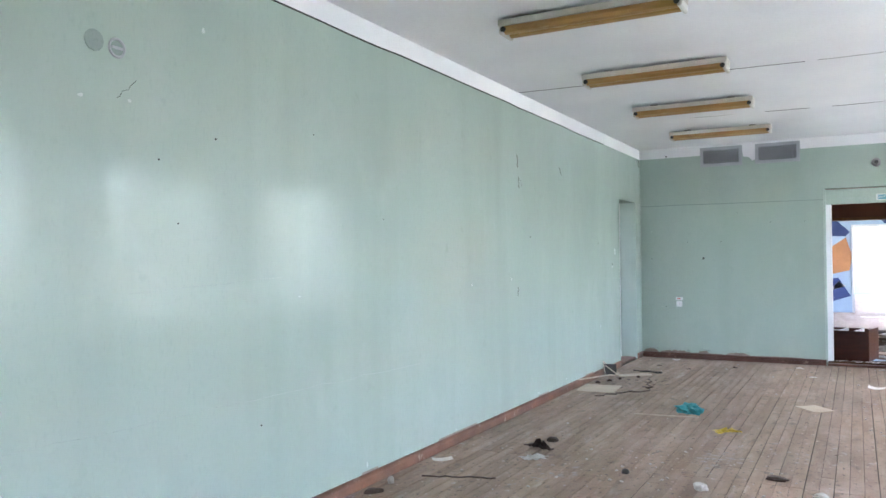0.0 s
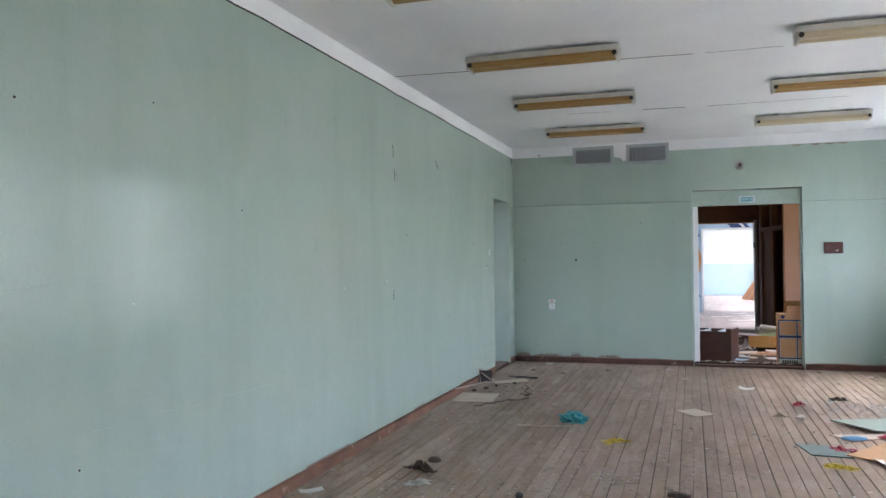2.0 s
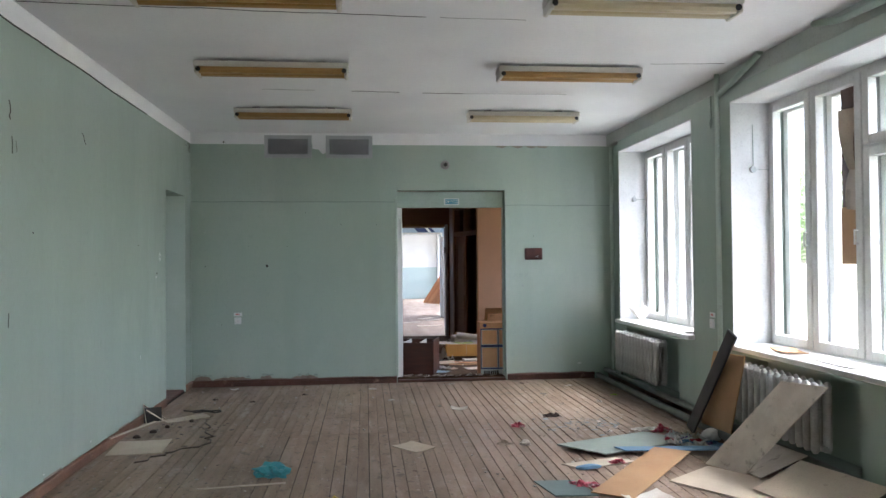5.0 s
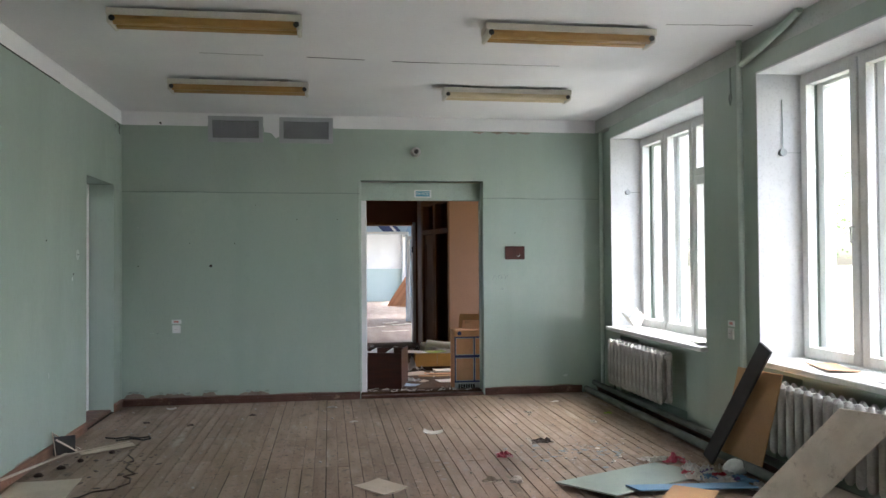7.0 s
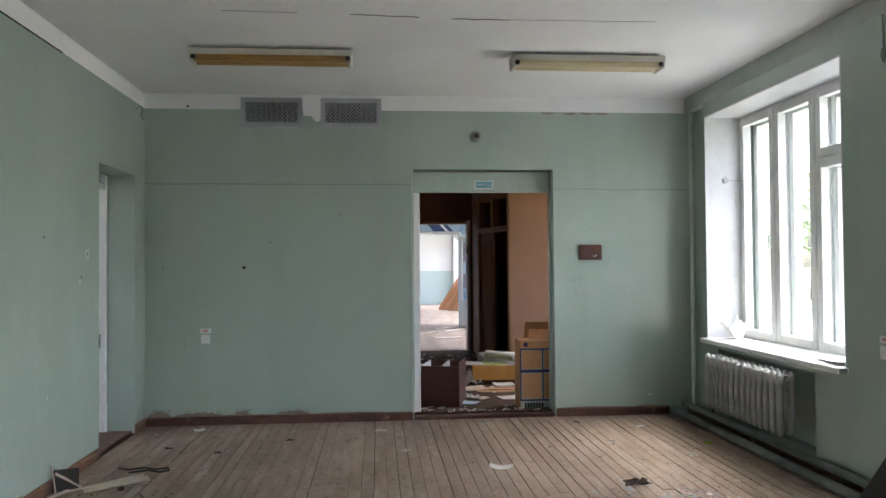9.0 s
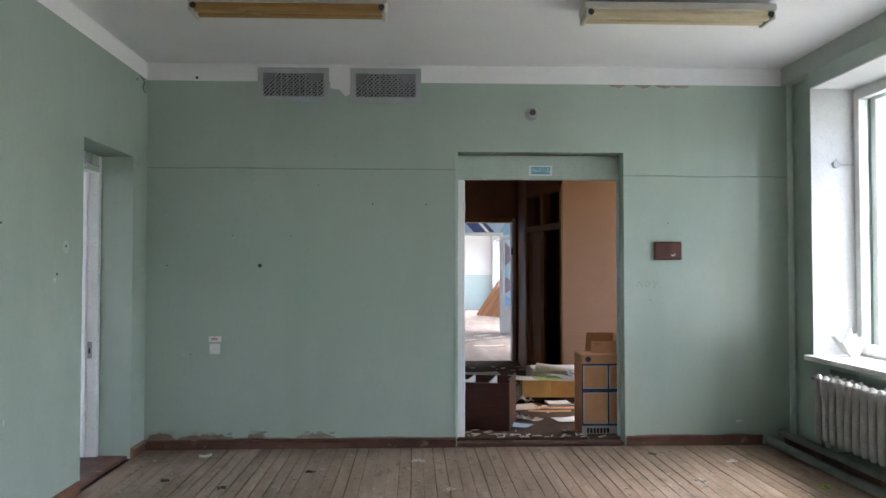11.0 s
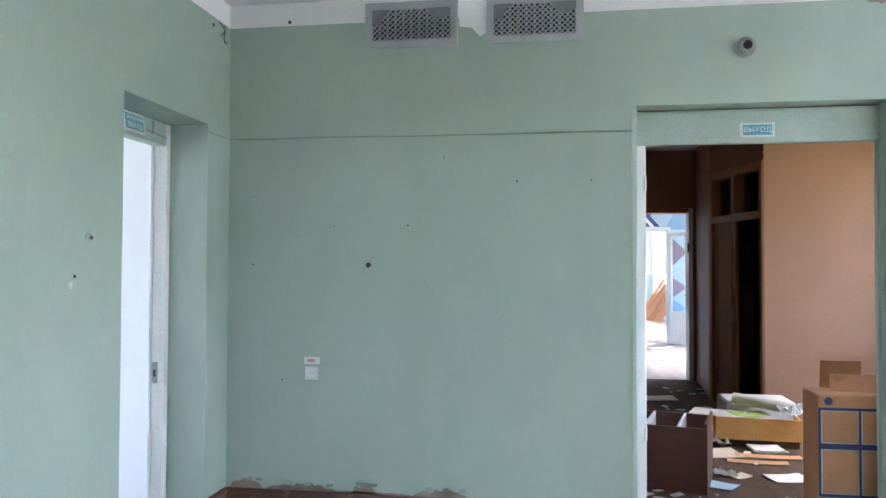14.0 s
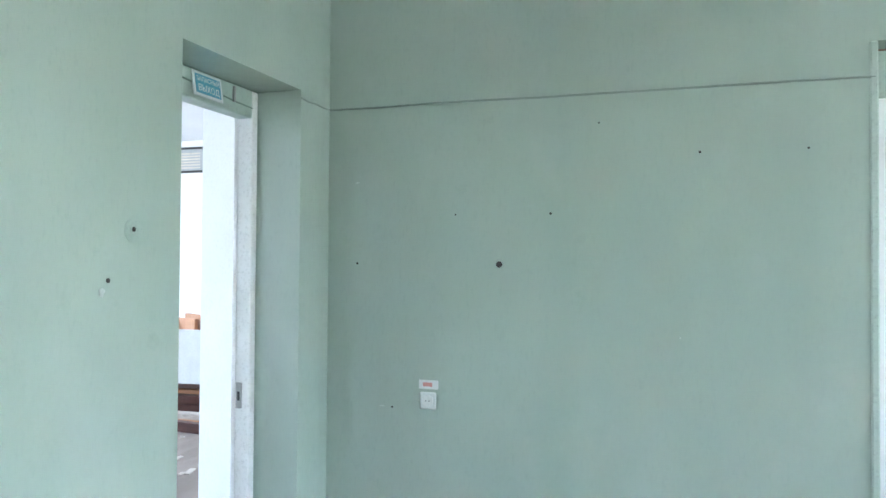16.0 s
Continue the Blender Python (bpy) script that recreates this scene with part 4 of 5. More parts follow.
s2 = mesh_object("trim_wall_scuff", (lambda bm: ([tube(bm, p, q, 0.003, 5) for p, q in zip(*(lambda w: (w, w[1:]))(wander((xw - 0.0018, 2.2, 1.41), (xw - 0.0018, 3.3, 1.46), 9, 0.006, (2,), 21)))], bm)[1])(bmesh.new()), FAINT)
tagged(s2, "faint scuff line across the green wall", "scuff", kind="structure")
tagged(s, "faint long scuff line along the green wall", "scuff", kind="structure")


def nail_hole(m, r, ring=False, material=None):
    h = thing("wall_hole", "small dark drill hole in the painted wall", "hole", m, group="holes in the walls", kind="structure")
    if ring:
        part("rim", tube(bmesh.new(), (0, -0.0035, 0), (0, -0.0005, 0), r * 1.7, 20), FAINT, h)
    part("hole", tube(bmesh.new(), (0, -0.005, 0), (0, -0.001, 0), r, 12), material or CRACK, h)


for x, z, r, k in ((-1.882, 1.532, 0.016, True), (-0.936, 2.054, 0.006, 0), (-1.394, 2.213, 0.004, 0), (-0.483, 2.054, 0.005, 0), (-1.625, 1.782, 0.006, 0),
                   (-2.112, 1.783, 0.004, 0), (-2.656, 1.533, 0.006, 0), (-2.45, 0.79, 0.005, 0), (-2.42, 3.12, 0.012, 0), (1.6, 1.9, 0.005, 0)):
    nail_hole(pose(x, YN, z), r, k)
for y, z, r, k in ((10.263, 1.468, 0.008, 0), (10.382, 1.647, 0.009, True), (11.61, 3.04, 0.014, True), (7.225, 1.783, 0.006, 0), (2.38, 2.06, 0.005, 0), (2.76, 2.21, 0.006, 0),
                   (3.6, 2.35, 0.004, 0), (2.5, 1.75, 0.004, 0), (4.4, 1.85, 0.004, 0),
                   (9.6, 1.75, 0.006, 0), (3.1, 0.62, 0.005, 0)):
    nail_hole(pose(XW, y, z, 0, 0, 90), r, k)
nail_hole(pose(XW, 2.02, 2.56, 0, 0, 90), 0.05, False, SCUFF)


def junction_ring():
    j = thing("junction_box", "round open junction box with a bare bracket in the wall", "junction box", pose(XW, 2.14, 2.55, 0, 0, 90))
    bm = bmesh.new()
    for i in range(20):
        a, c = i * math.tau / 20, (i + 1) * math.tau / 20
        tube(bm, (0.042 * math.cos(a), -0.006, 0.042 * math.sin(a)), (0.042 * math.cos(c), -0.006, 0.042 * math.sin(c)), 0.007, 6)
    part("ring", bm, GALV, j, smooth=True)
    part("well", tube(bmesh.new(), (0, -0.004, 0), (0, -0.001, 0), 0.04, 20), SCUFF, j)
    part("bracket", box(-0.03, -0.012, -0.006, 0.03, -0.004, 0.006), GALV, j)


junction_ring()


def paint_chip(m, w, h, seed):
    """A ragged flake lost from the paint, with pale undercoat showing."""
    rnd = random.Random(seed)
    pts = []
    for i in range(9):
        a = -i * math.tau / 9
        k = rnd.uniform(0.3, 0.75)
        pts.append((math.cos(a) * w * k, math.sin(a) * h * k))
    solid("paint_chip", prism(pts, -0.0022, -0.0004), CHIP, "small chip in the green paint", "paint chip", "structure", group="chips in the wall paint", m=m)


for k, (y, z, w, h) in enumerate(((9.664, 0.655, 0.010, 0.035), (10.238, 1.432, 0.026, 0.028), (2.68, 2.77, 0.022, 0.03), (5.831, 1.326, 0.014, 0.02), (6.713, 1.357, 0.012, 0.025),
                                (3.451, 1.338, 0.018, 0.008), (4.168, 0.14, 0.012, 0.03), (1.95, 2.30, 0.03, 0.012), (2.21, 2.32, 0.022, 0.014), (7.4, 0.13, 0.02, 0.012), (8.3, 0.15, 0.016, 0.014), (5.5, 0.12, 0.02, 0.01))):
    paint_chip(pose(XW, y, z, 0, 0, 90), w, h, 100 + k)
for k, (x, z, w, h) in enumerate(((-2.66, 1.96, 0.022, 0.007), (-2.506, 0.792, 0.03, 0.004), (1.2, 3.07, 0.03, 0.012), (2.2, 0.2, 0.05, 0.02), (-1.02, 1.2, 0.008, 0.006), (1.85, 0.55, 0.01, 0.008))):
    paint_chip(pose(x, YN, z), w, h, 130 + k)
# grey rubbed mark where a round fitting was
solid("wall_mark", tube(bmesh.new(), (0, -0.0015, 0), (0, -0.0003, 0), 0.045, 24), FAINT, "round grey rubbed mark on the green wall", "mark", "structure", m=pose(XW, 10.384, 1.643, 0, 0, 90))
spider([(wander((XW + 0.0005, 11.70, 3.09), (XW + 0.0005, 11.82, 2.98), 6, 0.03, (1, 2), 71), 0.004), (wander((XW + 0.0005, 11.80, 3.09), (XW + 0.0005, 11.72, 3.0), 5, 0.03, (1, 2), 72), 0.003)], "trim_corner_cracks", "dark flaking paint in the upper corner")
# scratched letters beside the doorway
bm = bmesh.new()
for pts in (((1.325, 1.35), (1.35, 1.40), (1.375, 1.35)), ((1.405, 1.355), (1.395, 1.385), (1.415, 1.402), (1.437, 1.385), (1.43, 1.355), (1.405, 1.355)),
            ((1.465, 1.405), (1.485, 1.378)), ((1.51, 1.405), (1.47, 1.345)), ((1.44, 1.255), (1.455, 1.225), (1.43, 1.235), (1.44, 1.255))):
    for p, q in zip(pts, pts[1:]):
        tube(bm, (p[0], YN - 0.0005, p[1]), (q[0], YN - 0.0005, q[1]), 0.0022, 5)
tagged(mesh_object("wall_scrawl", bm, SCUFF), "scratched letters on the green wall", "graffiti", kind="structure")


# peeled paint along the foot and the top of the end wall
def peeled(x0, x1, h, seed, z=0.083, up=True):
    rnd = random.Random(seed)
    n = max(6, int((x1 - x0) / 0.02))
    top = [(x0 + (x1 - x0) * i / n, z + (1 if up else -1) * h * max(0.08, (math.sin(math.pi * i / n) ** 0.5) * rnd.uniform(0.55, 1.0))) for i in range(n + 1)]
    return prism([(x1, z), (x0, z)] + top, YN - 0.004, YN - 0.0005)


for i, (x0, x1, h) in enumerate(((-2.80, -2.58, 0.075), (-2.55, -2.08, 0.05), (-1.98, -1.82, 0.07), (-1.58, -1.24, 0.055), (-1.22, -0.5, 0.014), (-2.1, -1.6, 0.018), (1.3, 1.9, 0.012), (2.05, 2.3, 0.02))):
    solid("peeled_patch", peeled(x0, x1, h, i), PLASTER, "bare plaster where the green paint has peeled", "plaster", "structure")
    if i < 4:
        bm = bmesh.new()
        for k in range(3):
            xx = x0 + (x1 - x0) * (0.3 + 0.3 * k)
            slab(bm, -0.02, -0.003, 0, 0.02, 0.0, 0.035, pose(xx, YN - 0.006, 0.083 + h * 0.7, 25 + 10 * k, 0, 10 * k))
        solid("paint_flake", bm, GREEN, "curling flakes of green paint at the wall foot", "paint flake", "stuff")
for i, x in enumerate((1.10, 1.32, 1.5, 1.66)):
    solid("peeled_patch", peeled(x, x + 0.14, 0.03, 40 + i, ZB - 0.004, False), PLASTER, "bare plaster where the green paint has peeled", "plaster", "structure")
for i, (y0, y1) in enumerate(((3.0, 3.4), (4.1, 4.3), (5.2, 5.9), (7.4, 7.7), (9.0, 9.3))):
    solid("peeled_patch", box(0, -0.003, 0.083, y1 - y0, -0.0005, 0.10, m=pose(XW, y0, 0, 0, 0, 90)), PLASTER, "bare plaster above the skirting", "plaster", "structure")

# ---- window boards and litter on the sills ----
def sheet(name, w, d, th, m, material, label, category, curl=0.0, seed=0, group=""):
    """A board or sheet with an uneven outline and a slight warp."""
    rnd = random.Random(seed)
    bm = bmesh.new()
    nx, ny = 8, 6
    top = [[bm.verts.new(((i / nx - 0.5) * w, (j / ny - 0.5) * d, th + curl * ((i / nx - 0.5) ** 2 * 4 * rnd.uniform(0.8, 1.2) + (0.7 * (j / ny) ** 2)))) for j in range(ny + 1)] for i in range(nx + 1)]
    low = [[bm.verts.new((v.co.x, v.co.y, v.co.z - th)) for v in row] for row in top]
    for i in range(nx):
        for j in range(ny):
            bm.faces.new((top[i][j], top[i + 1][j], top[i + 1][j + 1], top[i][j + 1]))
            bm.faces.new((low[i][j + 1], low[i + 1][j + 1], low[i + 1][j], low[i][j]))
    for i in range(nx):
        bm.faces.new((top[i + 1][0], top[i][0], low[i][0], low[i + 1][0]))
        bm.faces.new((top[i][ny], top[i + 1][ny], low[i + 1][ny], low[i][ny]))
    for j in range(ny):
        bm.faces.new((top[0][j], top[0][j + 1], low[0][j + 1], low[0][j]))
        bm.faces.new((top[nx][j + 1], top[nx][j], low[nx][j], low[nx][j + 1]))
    return solid(name, bm, material, label, category, m=m, group=group)


def lump(name, size, m, material, label, category, seed, rough=0.5):
    """A solid rounded lump with an uneven surface, resting on its flattened underside."""
    bm = bmesh.new()
    bmesh.ops.create_icosphere(bm, subdivisions=3, radius=1.0)
    off = Vector((seed * 3.7, seed * 1.3, seed * 7.1))
    for v in bm.verts:
        n = noise.noise(v.co * 1.6 + off) * rough + noise.noise(v.co * 4.5 + off) * rough * 0.5
        v.co *= 1 + n
        v.co.x *= size[0]
        v.co.y *= size[1]
        v.co.z = max(-0.35, v.co.z) * size[2]
    low = min(v.co.z for v in bm.verts)
    for v in bm.verts:
        v.co.z -= low
    return solid(name, bm, material, label, category, m=m)


def crumple(name, size, m, material, label, category, seed, rough=0.5):
    """A crushed sheet of foil, film or paper: a thin skin with sharp folds and a ragged outline."""
    rnd = random.Random(seed * 17 + 3)
    off = Vector((seed * 2.9, seed * 5.3, seed * 1.7))
    n, k = 13, 10
    bm = bmesh.new()
    rag = [rnd.uniform(0.62, 1.08) for _ in range(17)]
    top = []
    for i in range(n):
        row = []
        for j in range(k):
            u, w = i / (n - 1) * 2 - 1, j / (k - 1) * 2 - 1
            a = math.atan2(w, u)
            f = (a / math.tau % 1) * 16
            edge = rag[int(f)] * (1 - f % 1) + rag[int(f) + 1] * (f % 1)
            r = max(abs(u), abs(w))
            q = Vector((u, w, 0))
            fold = abs(noise.noise(q * 1.7 + off)) * 1.5 + abs(noise.noise(q * 4.1 + off)) * 0.9
            jit = Vector((noise.noise(q * 3 + off), noise.noise(q * 3 - off), 0)) * 0.22
            row.append(bm.verts.new(((u * edge + jit.x) * size[0], (w * edge + jit.y) * size[1], 0.002 + size[2] * fold * (1.15 - 0.7 * r * r))))
        top.append(row)
    for i in range(n - 1):
        for j in range(k - 1):
            bm.faces.new((top[i][j], top[i + 1][j], top[i + 1][j + 1], top[i][j + 1]))
    bmesh.ops.solidify(bm, geom=list(bm.faces), thickness=0.0015)
    low = min(v.co.z for v in bm.verts)
    for v in bm.verts:
        v.co.z -= low
    return solid(name, bm, material, label, category, m=m)


def quad_board(a, b, c, th):
    """A flat board from three of its corners, th thick: a to b along one edge, a to c along the other."""
    a, b, c = Vector(a), Vector(b), Vector(c)
    u, v = b - a, c - a
    n = u.cross(v).normalized()
    if n.z < 0:
        n = -n
    bm = bmesh.new()
    lo = [bm.verts.new(p) for p in (a, b, b + v, c)]
    hi = [bm.verts.new(p + n * th) for p in (a, b, b + v, c)]
    bm.faces.new(lo)
    bm.faces.new(hi[::-1])
    for i in range(4):
        j = (i + 1) % 4
        bm.faces.new((lo[j], lo[i], hi[i], hi[j]))
    bmesh.ops.recalc_face_normals(bm, faces=list(bm.faces))
    return soft(bm, min(0.003, th / 3))


PLY_TAN = mat("tan_hardboard", (0.45, 0.27, 0.13), (0.40, 0.23, 0.11), rough=0.6, scale=3, bump=0.1, spots=(0.33, 0.22, 0.13), spot_scale=4, spot_amount=0.62)
PLY_GREY = mat("grey_dirty_plywood", (0.70, 0.64, 0.57), (0.58, 0.52, 0.455), rough=0.7, scale=2.5, bump=0.15, stretch=(1, 3, 3), spots=(0.33, 0.28, 0.24), spot_scale=3.5, spot_amount=0.57)
PLY_BEIGE = mat("beige_fibreboard", (0.60, 0.515, 0.41), (0.52, 0.435, 0.335), rough=0.7, scale=3, bump=0.1, spots=(0.38, 0.30, 0.23), spot_scale=5, spot_amount=0.62)
CHARCOAL = mat("charcoal_laminate", (0.05, 0.045, 0.045), (0.035, 0.033, 0.033), rough=0.5, scale=4, bump=0.1, spots=(0.12, 0.10, 0.09), spot_scale=6, spot_amount=0.62)
PALE_GREEN_BOARD = mat("pale_green_board", (0.31, 0.37, 0.32), (0.26, 0.31, 0.27), rough=0.5, scale=3, bump=0.08, spots=(0.34, 0.36, 0.32), spot_scale=5, spot_amount=0.64)
TEAL_BOARD = mat("teal_grey_board", (0.15, 0.205, 0.195), (0.12, 0.17, 0.16), rough=0.55, scale=4, bump=0.1)
BLUE_BOARD = mat("blue_board", (0.16, 0.32, 0.52), (0.13, 0.27, 0.45), rough=0.5, scale=4, bump=0.08)
TEAL_BAG = mat("turquoise_plastic", (0.06, 0.36, 0.42), (0.04, 0.27, 0.33), rough=0.35, scale=9, bump=0.3)
YELLOW = mat("yellow_wrapper", (0.68, 0.52, 0.05), (0.55, 0.38, 0.04), rough=0.35, scale=14, bump=0.2, spots=(0.75, 0.72, 0.62), spot_scale=16, spot_amount=0.6)
PINK = mat("pink_red_wrapper", (0.62, 0.09, 0.14), (0.45, 0.06, 0.10), rough=0.35, scale=12, bump=0.3, spots=(0.75, 0.66, 0.66), spot_scale=14, spot_amount=0.55)
LEATHER = mat("dark_brown_leather", (0.07, 0.04, 0.03), (0.045, 0.028, 0.022), rough=0.55, scale=10, bump=0.4)
RUBBLE = mat("plaster_rubble", (0.55, 0.52, 0.48), (0.42, 0.39, 0.35), rough=0.95, scale=14, bump=0.4)
LIME = mat("lime_wrapper", (0.36, 0.50, 0.08), (0.28, 0.42, 0.06), rough=0.4, scale=12, bump=0.2)
DUST = mat("plaster_dust", (0.38, 0.34, 0.31), (0.30, 0.26, 0.235), rough=0.95, scale=14, bump=0.3)

# plywood that fills part of the second window
board = solid("window_boarding", quad_board((3.06, 7.47, 1.52), (3.06, 7.14, 1.52), (3.06, 7.47, 1.96), 0.008), PLY_TAN, "brown fibreboard patch behind the window casement", "board")
solid("window_boarding", box(3.075, 7.14, 1.955, 3.085, 7.49, 2.88), DARK_WOOD, "dark torn boarding behind the window casement", "board")
sheet("torn_sheet", 0.5, 0.16, 0.004, pose(3.052, 7.36, 2.45, 88, 78, 4), PLY_BEIGE, "torn pale veneer strip hanging in the window", "veneer", 0.05, 4)
sheet("torn_sheet", 0.3, 0.12, 0.004, pose(3.05, 7.33, 2.08, 88, 96, 4), PLY_GREY, "torn pale veneer strip hanging in the window", "veneer", 0.03, 5)
sheet("curled_paper", 0.30, 0.12, 0.003, pose(2.78, 11.20, W_SILL + 0.014, 0, 0, 30), PAPER, "curled grey-white paper on the window sill", "paper", 0.12, 3)
sheet("paper_sheet", 0.42, 0.22, 0.004, pose(2.74, 9.45, W_SILL + 0.014, 0, 0, 80), PAPER, "flat white paper on the window sill", "paper", 0.015, 6)
sheet("fibreboard_piece", 0.4, 0.2, 0.006, pose(2.76, 7.75, W_SILL + 0.013, 0, 0, 75), PLY_TAN, "small tan fibreboard offcut on the window sill", "board", 0.008, 7)
sheet("paper_sheet", 0.45, 0.22, 0.004, pose(2.74, 6.95, W_SILL + 0.014, 0, 0, 88), PAPER, "flat white paper on the window sill", "paper", 0.003, 8)


def reveal_socket(y, z, height):
    s = thing("cable_end", "round grey fitting with a loose wire in the window reveal", "wall fitting", pose(2.80, y, z))
    part("body", tube(bmesh.new(), (0, -0.03, 0), (0, 0, 0), 0.028, 14), GALV, s, smooth=True)
    bm = bmesh.new()
    sweep(bm, [(0.005, -0.006, height), (0.01, -0.006, 0.0), (0.16, -0.004, 0.0)], 0.003, 6)
    part("wire", bm, SCUFF, s, "thin loose wire")


reveal_socket(8.358, 2.36, 0.4)
reveal_socket(11.378, 2.34, 0.05)

# ---- boards by the radiator ----
solid("leaning_board", quad_board((1.914, 7.43, 0.03), (2.07, 7.12, 0.03), (2.31, 7.05, 0.70), 0.014), PLY_GREY, "long dirty grey plywood board leaning on the radiator", "board")
solid("leaning_plank", quad_board((2.297, 8.635, 0.055), (2.305, 8.515, 0.0), (2.355, 7.92, 0.99), 0.02), CHARCOAL, "charcoal laminated plank leaning against the wall", "plank")
solid("leaning_board", quad_board((2.398, 8.58, 0.086), (2.398, 8.02, 0.106), (2.385, 8.29, 0.77), 0.01), PLY_TAN, "tan hardboard panel leaning on the radiator behind a dark plank", "board")
solid("board", quad_board((0.943, 8.13, 0.035), (1.262, 7.83, 0.018), (1.86, 8.58, 0.012), 0.012), PALE_GREEN_BOARD, "pale green painted board lying on the floor", "board")
solid("board", quad_board((1.39, 7.99, 0.034), (1.44, 7.86, 0.034), (2.20, 7.93, 0.03), 0.010), BLUE_BOARD, "narrow blue board lying on the pile", "board")
solid("board", quad_board((0.865, 6.90, 0.012), (1.10, 6.72, 0.012), (1.69, 7.90, 0.047), 0.008), PLY_TAN, "tan hardboard sheet lying on the floor", "board")
solid("board", quad_board((1.49, 7.11, 0.004), (1.93, 6.46, 0.004), (1.93, 7.44, 0.004), 0.010), PLY_BEIGE, "broad beige fibreboard sheet lying on the floor", "board")
solid("board", quad_board((1.95, 6.80, 0.02), (2.12, 6.10, 0.02), (2.38, 6.95, 0.16), 0.008), PLY_BEIGE, "broad beige fibreboard sheet lying on the floor", "board")
solid("board", quad_board((2.08, 7.44, 0.02), (2.13, 7.03, 0.02), (2.45, 7.47, 0.16), 0.008), PLY_GREY, "grey fibreboard sheet propped on the pipes below the radiator", "board")
solid("board", quad_board((2.30, 6.06, 0.09), (2.28, 5.45, 0.09), (2.56, 6.04, 0.18), 0.006), PLY_TAN, "brown hardboard sheet propped on the heating pipes", "board")
solid("board", quad_board((0.55, 7.24, 0.0), (0.62, 6.88, 0.0), (0.84, 7.22, 0.0), 0.010), TEAL_BOARD, "small teal-grey board lying on the floor", "board")
solid("board", quad_board((0.86, 7.66, 0.0), (0.98, 7.52, 0.0), (1.34, 7.80, 0.0), 0.008), PLY_BEIGE, "thin beige strip lying on the floor", "board")
sheet("paper_sheet", 0.3, 0.2, 0.003, pose(1.20, 6.72, 0.0, 0, 0, 20), PAPER, "crumpled white paper sheet beside the boards", "paper", 0.02, 1)
sheet("paper_sheet", 0.16, 0.07, 0.003, pose(1.155, 6.50, 0.0, 0, 0, 8), PAPER, "small white paper slip on the floor", "paper", 0.01, 2)
crumple("wrapper", (0.10, 0.07, 0.03), pose(0.89, 7.10, 0.0), PINK, "crumpled pink and white wrapper", "wrapper", 1)
crumple("wrapper", (0.11, 0.07, 0.05), pose(2.04, 8.64, 0.0), PINK, "crumpled red wrapper among the rubbish", "wrapper", 2)
crumple("wrapper", (0.12, 0.06, 0.03), pose(0.78, 6.55, 0.0, 0, 0, -15), YELLOW, "crumpled yellow wrapper on the floor", "wrapper", 3)
lump("plastic_bottle", (0.10, 0.03, 0.025), pose(1.03, 7.50, 0.008, 0, 0, 10), BLUE_BOARD, "flattened blue plastic bottle", "bottle", 4, 0.2)
crumple("wrapper", (0.07, 0.045, 0.03), pose(1.30, 7.62, 0.008), PINK, "crumpled red wrapper beside the boards", "wrapper", 5)
lump("plastic_tub", (0.09, 0.07, 0.07), pose(2.36, 8.30, 0.0), SIGN_WHITE, "dented white plastic tub", "tub", 6, 0.12)
for i, (x, y, m) in enumerate(((2.10, 8.36, PAPER), (2.20, 8.22, SIGN_WHITE), (2.00, 8.22, PAPER), (2.28, 8.05, BLUE_BOARD), (2.12, 8.10, SIGN_WHITE), (1.9, 8.68, PAPER), (2.3, 7.86, PAPER))):
    crumple("crumpled_paper", (0.10 + 0.02 * (i % 3), 0.07, 0.035), pose(x, y, 0.012 if i > 1 else 0.0, 0, 0, i * 37), m, "crumpled paper and plastic in the rubbish heap", "paper", 20 + i)

PURPLE = mat("violet_wrapper", (0.20, 0.14, 0.36), (0.15, 0.10, 0.28), rough=0.4, scale=12, bump=0.2)
heap = random.Random(33)
for i in range(22):
    x, y = 2.02 + 0.30 * heap.random(), 7.98 + 0.62 * heap.random()
    k = heap.uniform(0.035, 0.075)
    m = (PAPER, SIGN_WHITE, BLUE_BOARD, PURPLE, SIGN_WHITE, PINK, PAPER, PLY_BEIGE)[i % 8]
    crumple("crumpled_paper", (k, k * 0.75, k * 0.6), pose(x - 0.15 * (y - 7.9), y, 0.012, 0, 0, i * 67), m, "crumpled scrap of paper and film in the rubbish heap", "paper", 140 + i)

# ---- litter on the floor ----
sheet("paper_sheet", 0.24, 0.3, 0.006, pose(-0.232, 8.35, 0.0, 0, 0, 40), PLY_BEIGE, "pinkish card sheet lying on the boards", "card", 0.006, 9)
lump("plastic_bag", (0.115, 0.085, 0.065), pose(-1.32, 7.64, 0.0, 0, 0, -12), TEAL_BAG, "crumpled turquoise plastic bag on the floor", "plastic bag", 7, 0.75)
solid("wood_lath", quad_board((-1.80, 7.36, 0.0), (-1.795, 7.345, 0.0), (-1.20, 7.44, 0.0), 0.01), PLY_BEIGE, "thin wooden lath beside a turquoise bag", "lath")
crumple("wrapper", (0.11, 0.08, 0.025), pose(-0.87, 6.93, 0.0, 0, 0, 30), YELLOW, "crumpled yellow and white wrapper on the floor", "wrapper", 8)
crumple("leather_scrap", (0.14, 0.06, 0.07), pose(-2.14, 5.66, 0.0, 0, 0, -30), LEATHER, "torn dark brown leather scrap on the floor", "leather scrap", 9, 0.7)
crumple("rag", (0.11, 0.05, 0.03), pose(-2.06, 5.33, 0.0, 0, 0, 40), PAPER, "crumpled pale rag beside leather scraps", "rag", 10, 0.6)
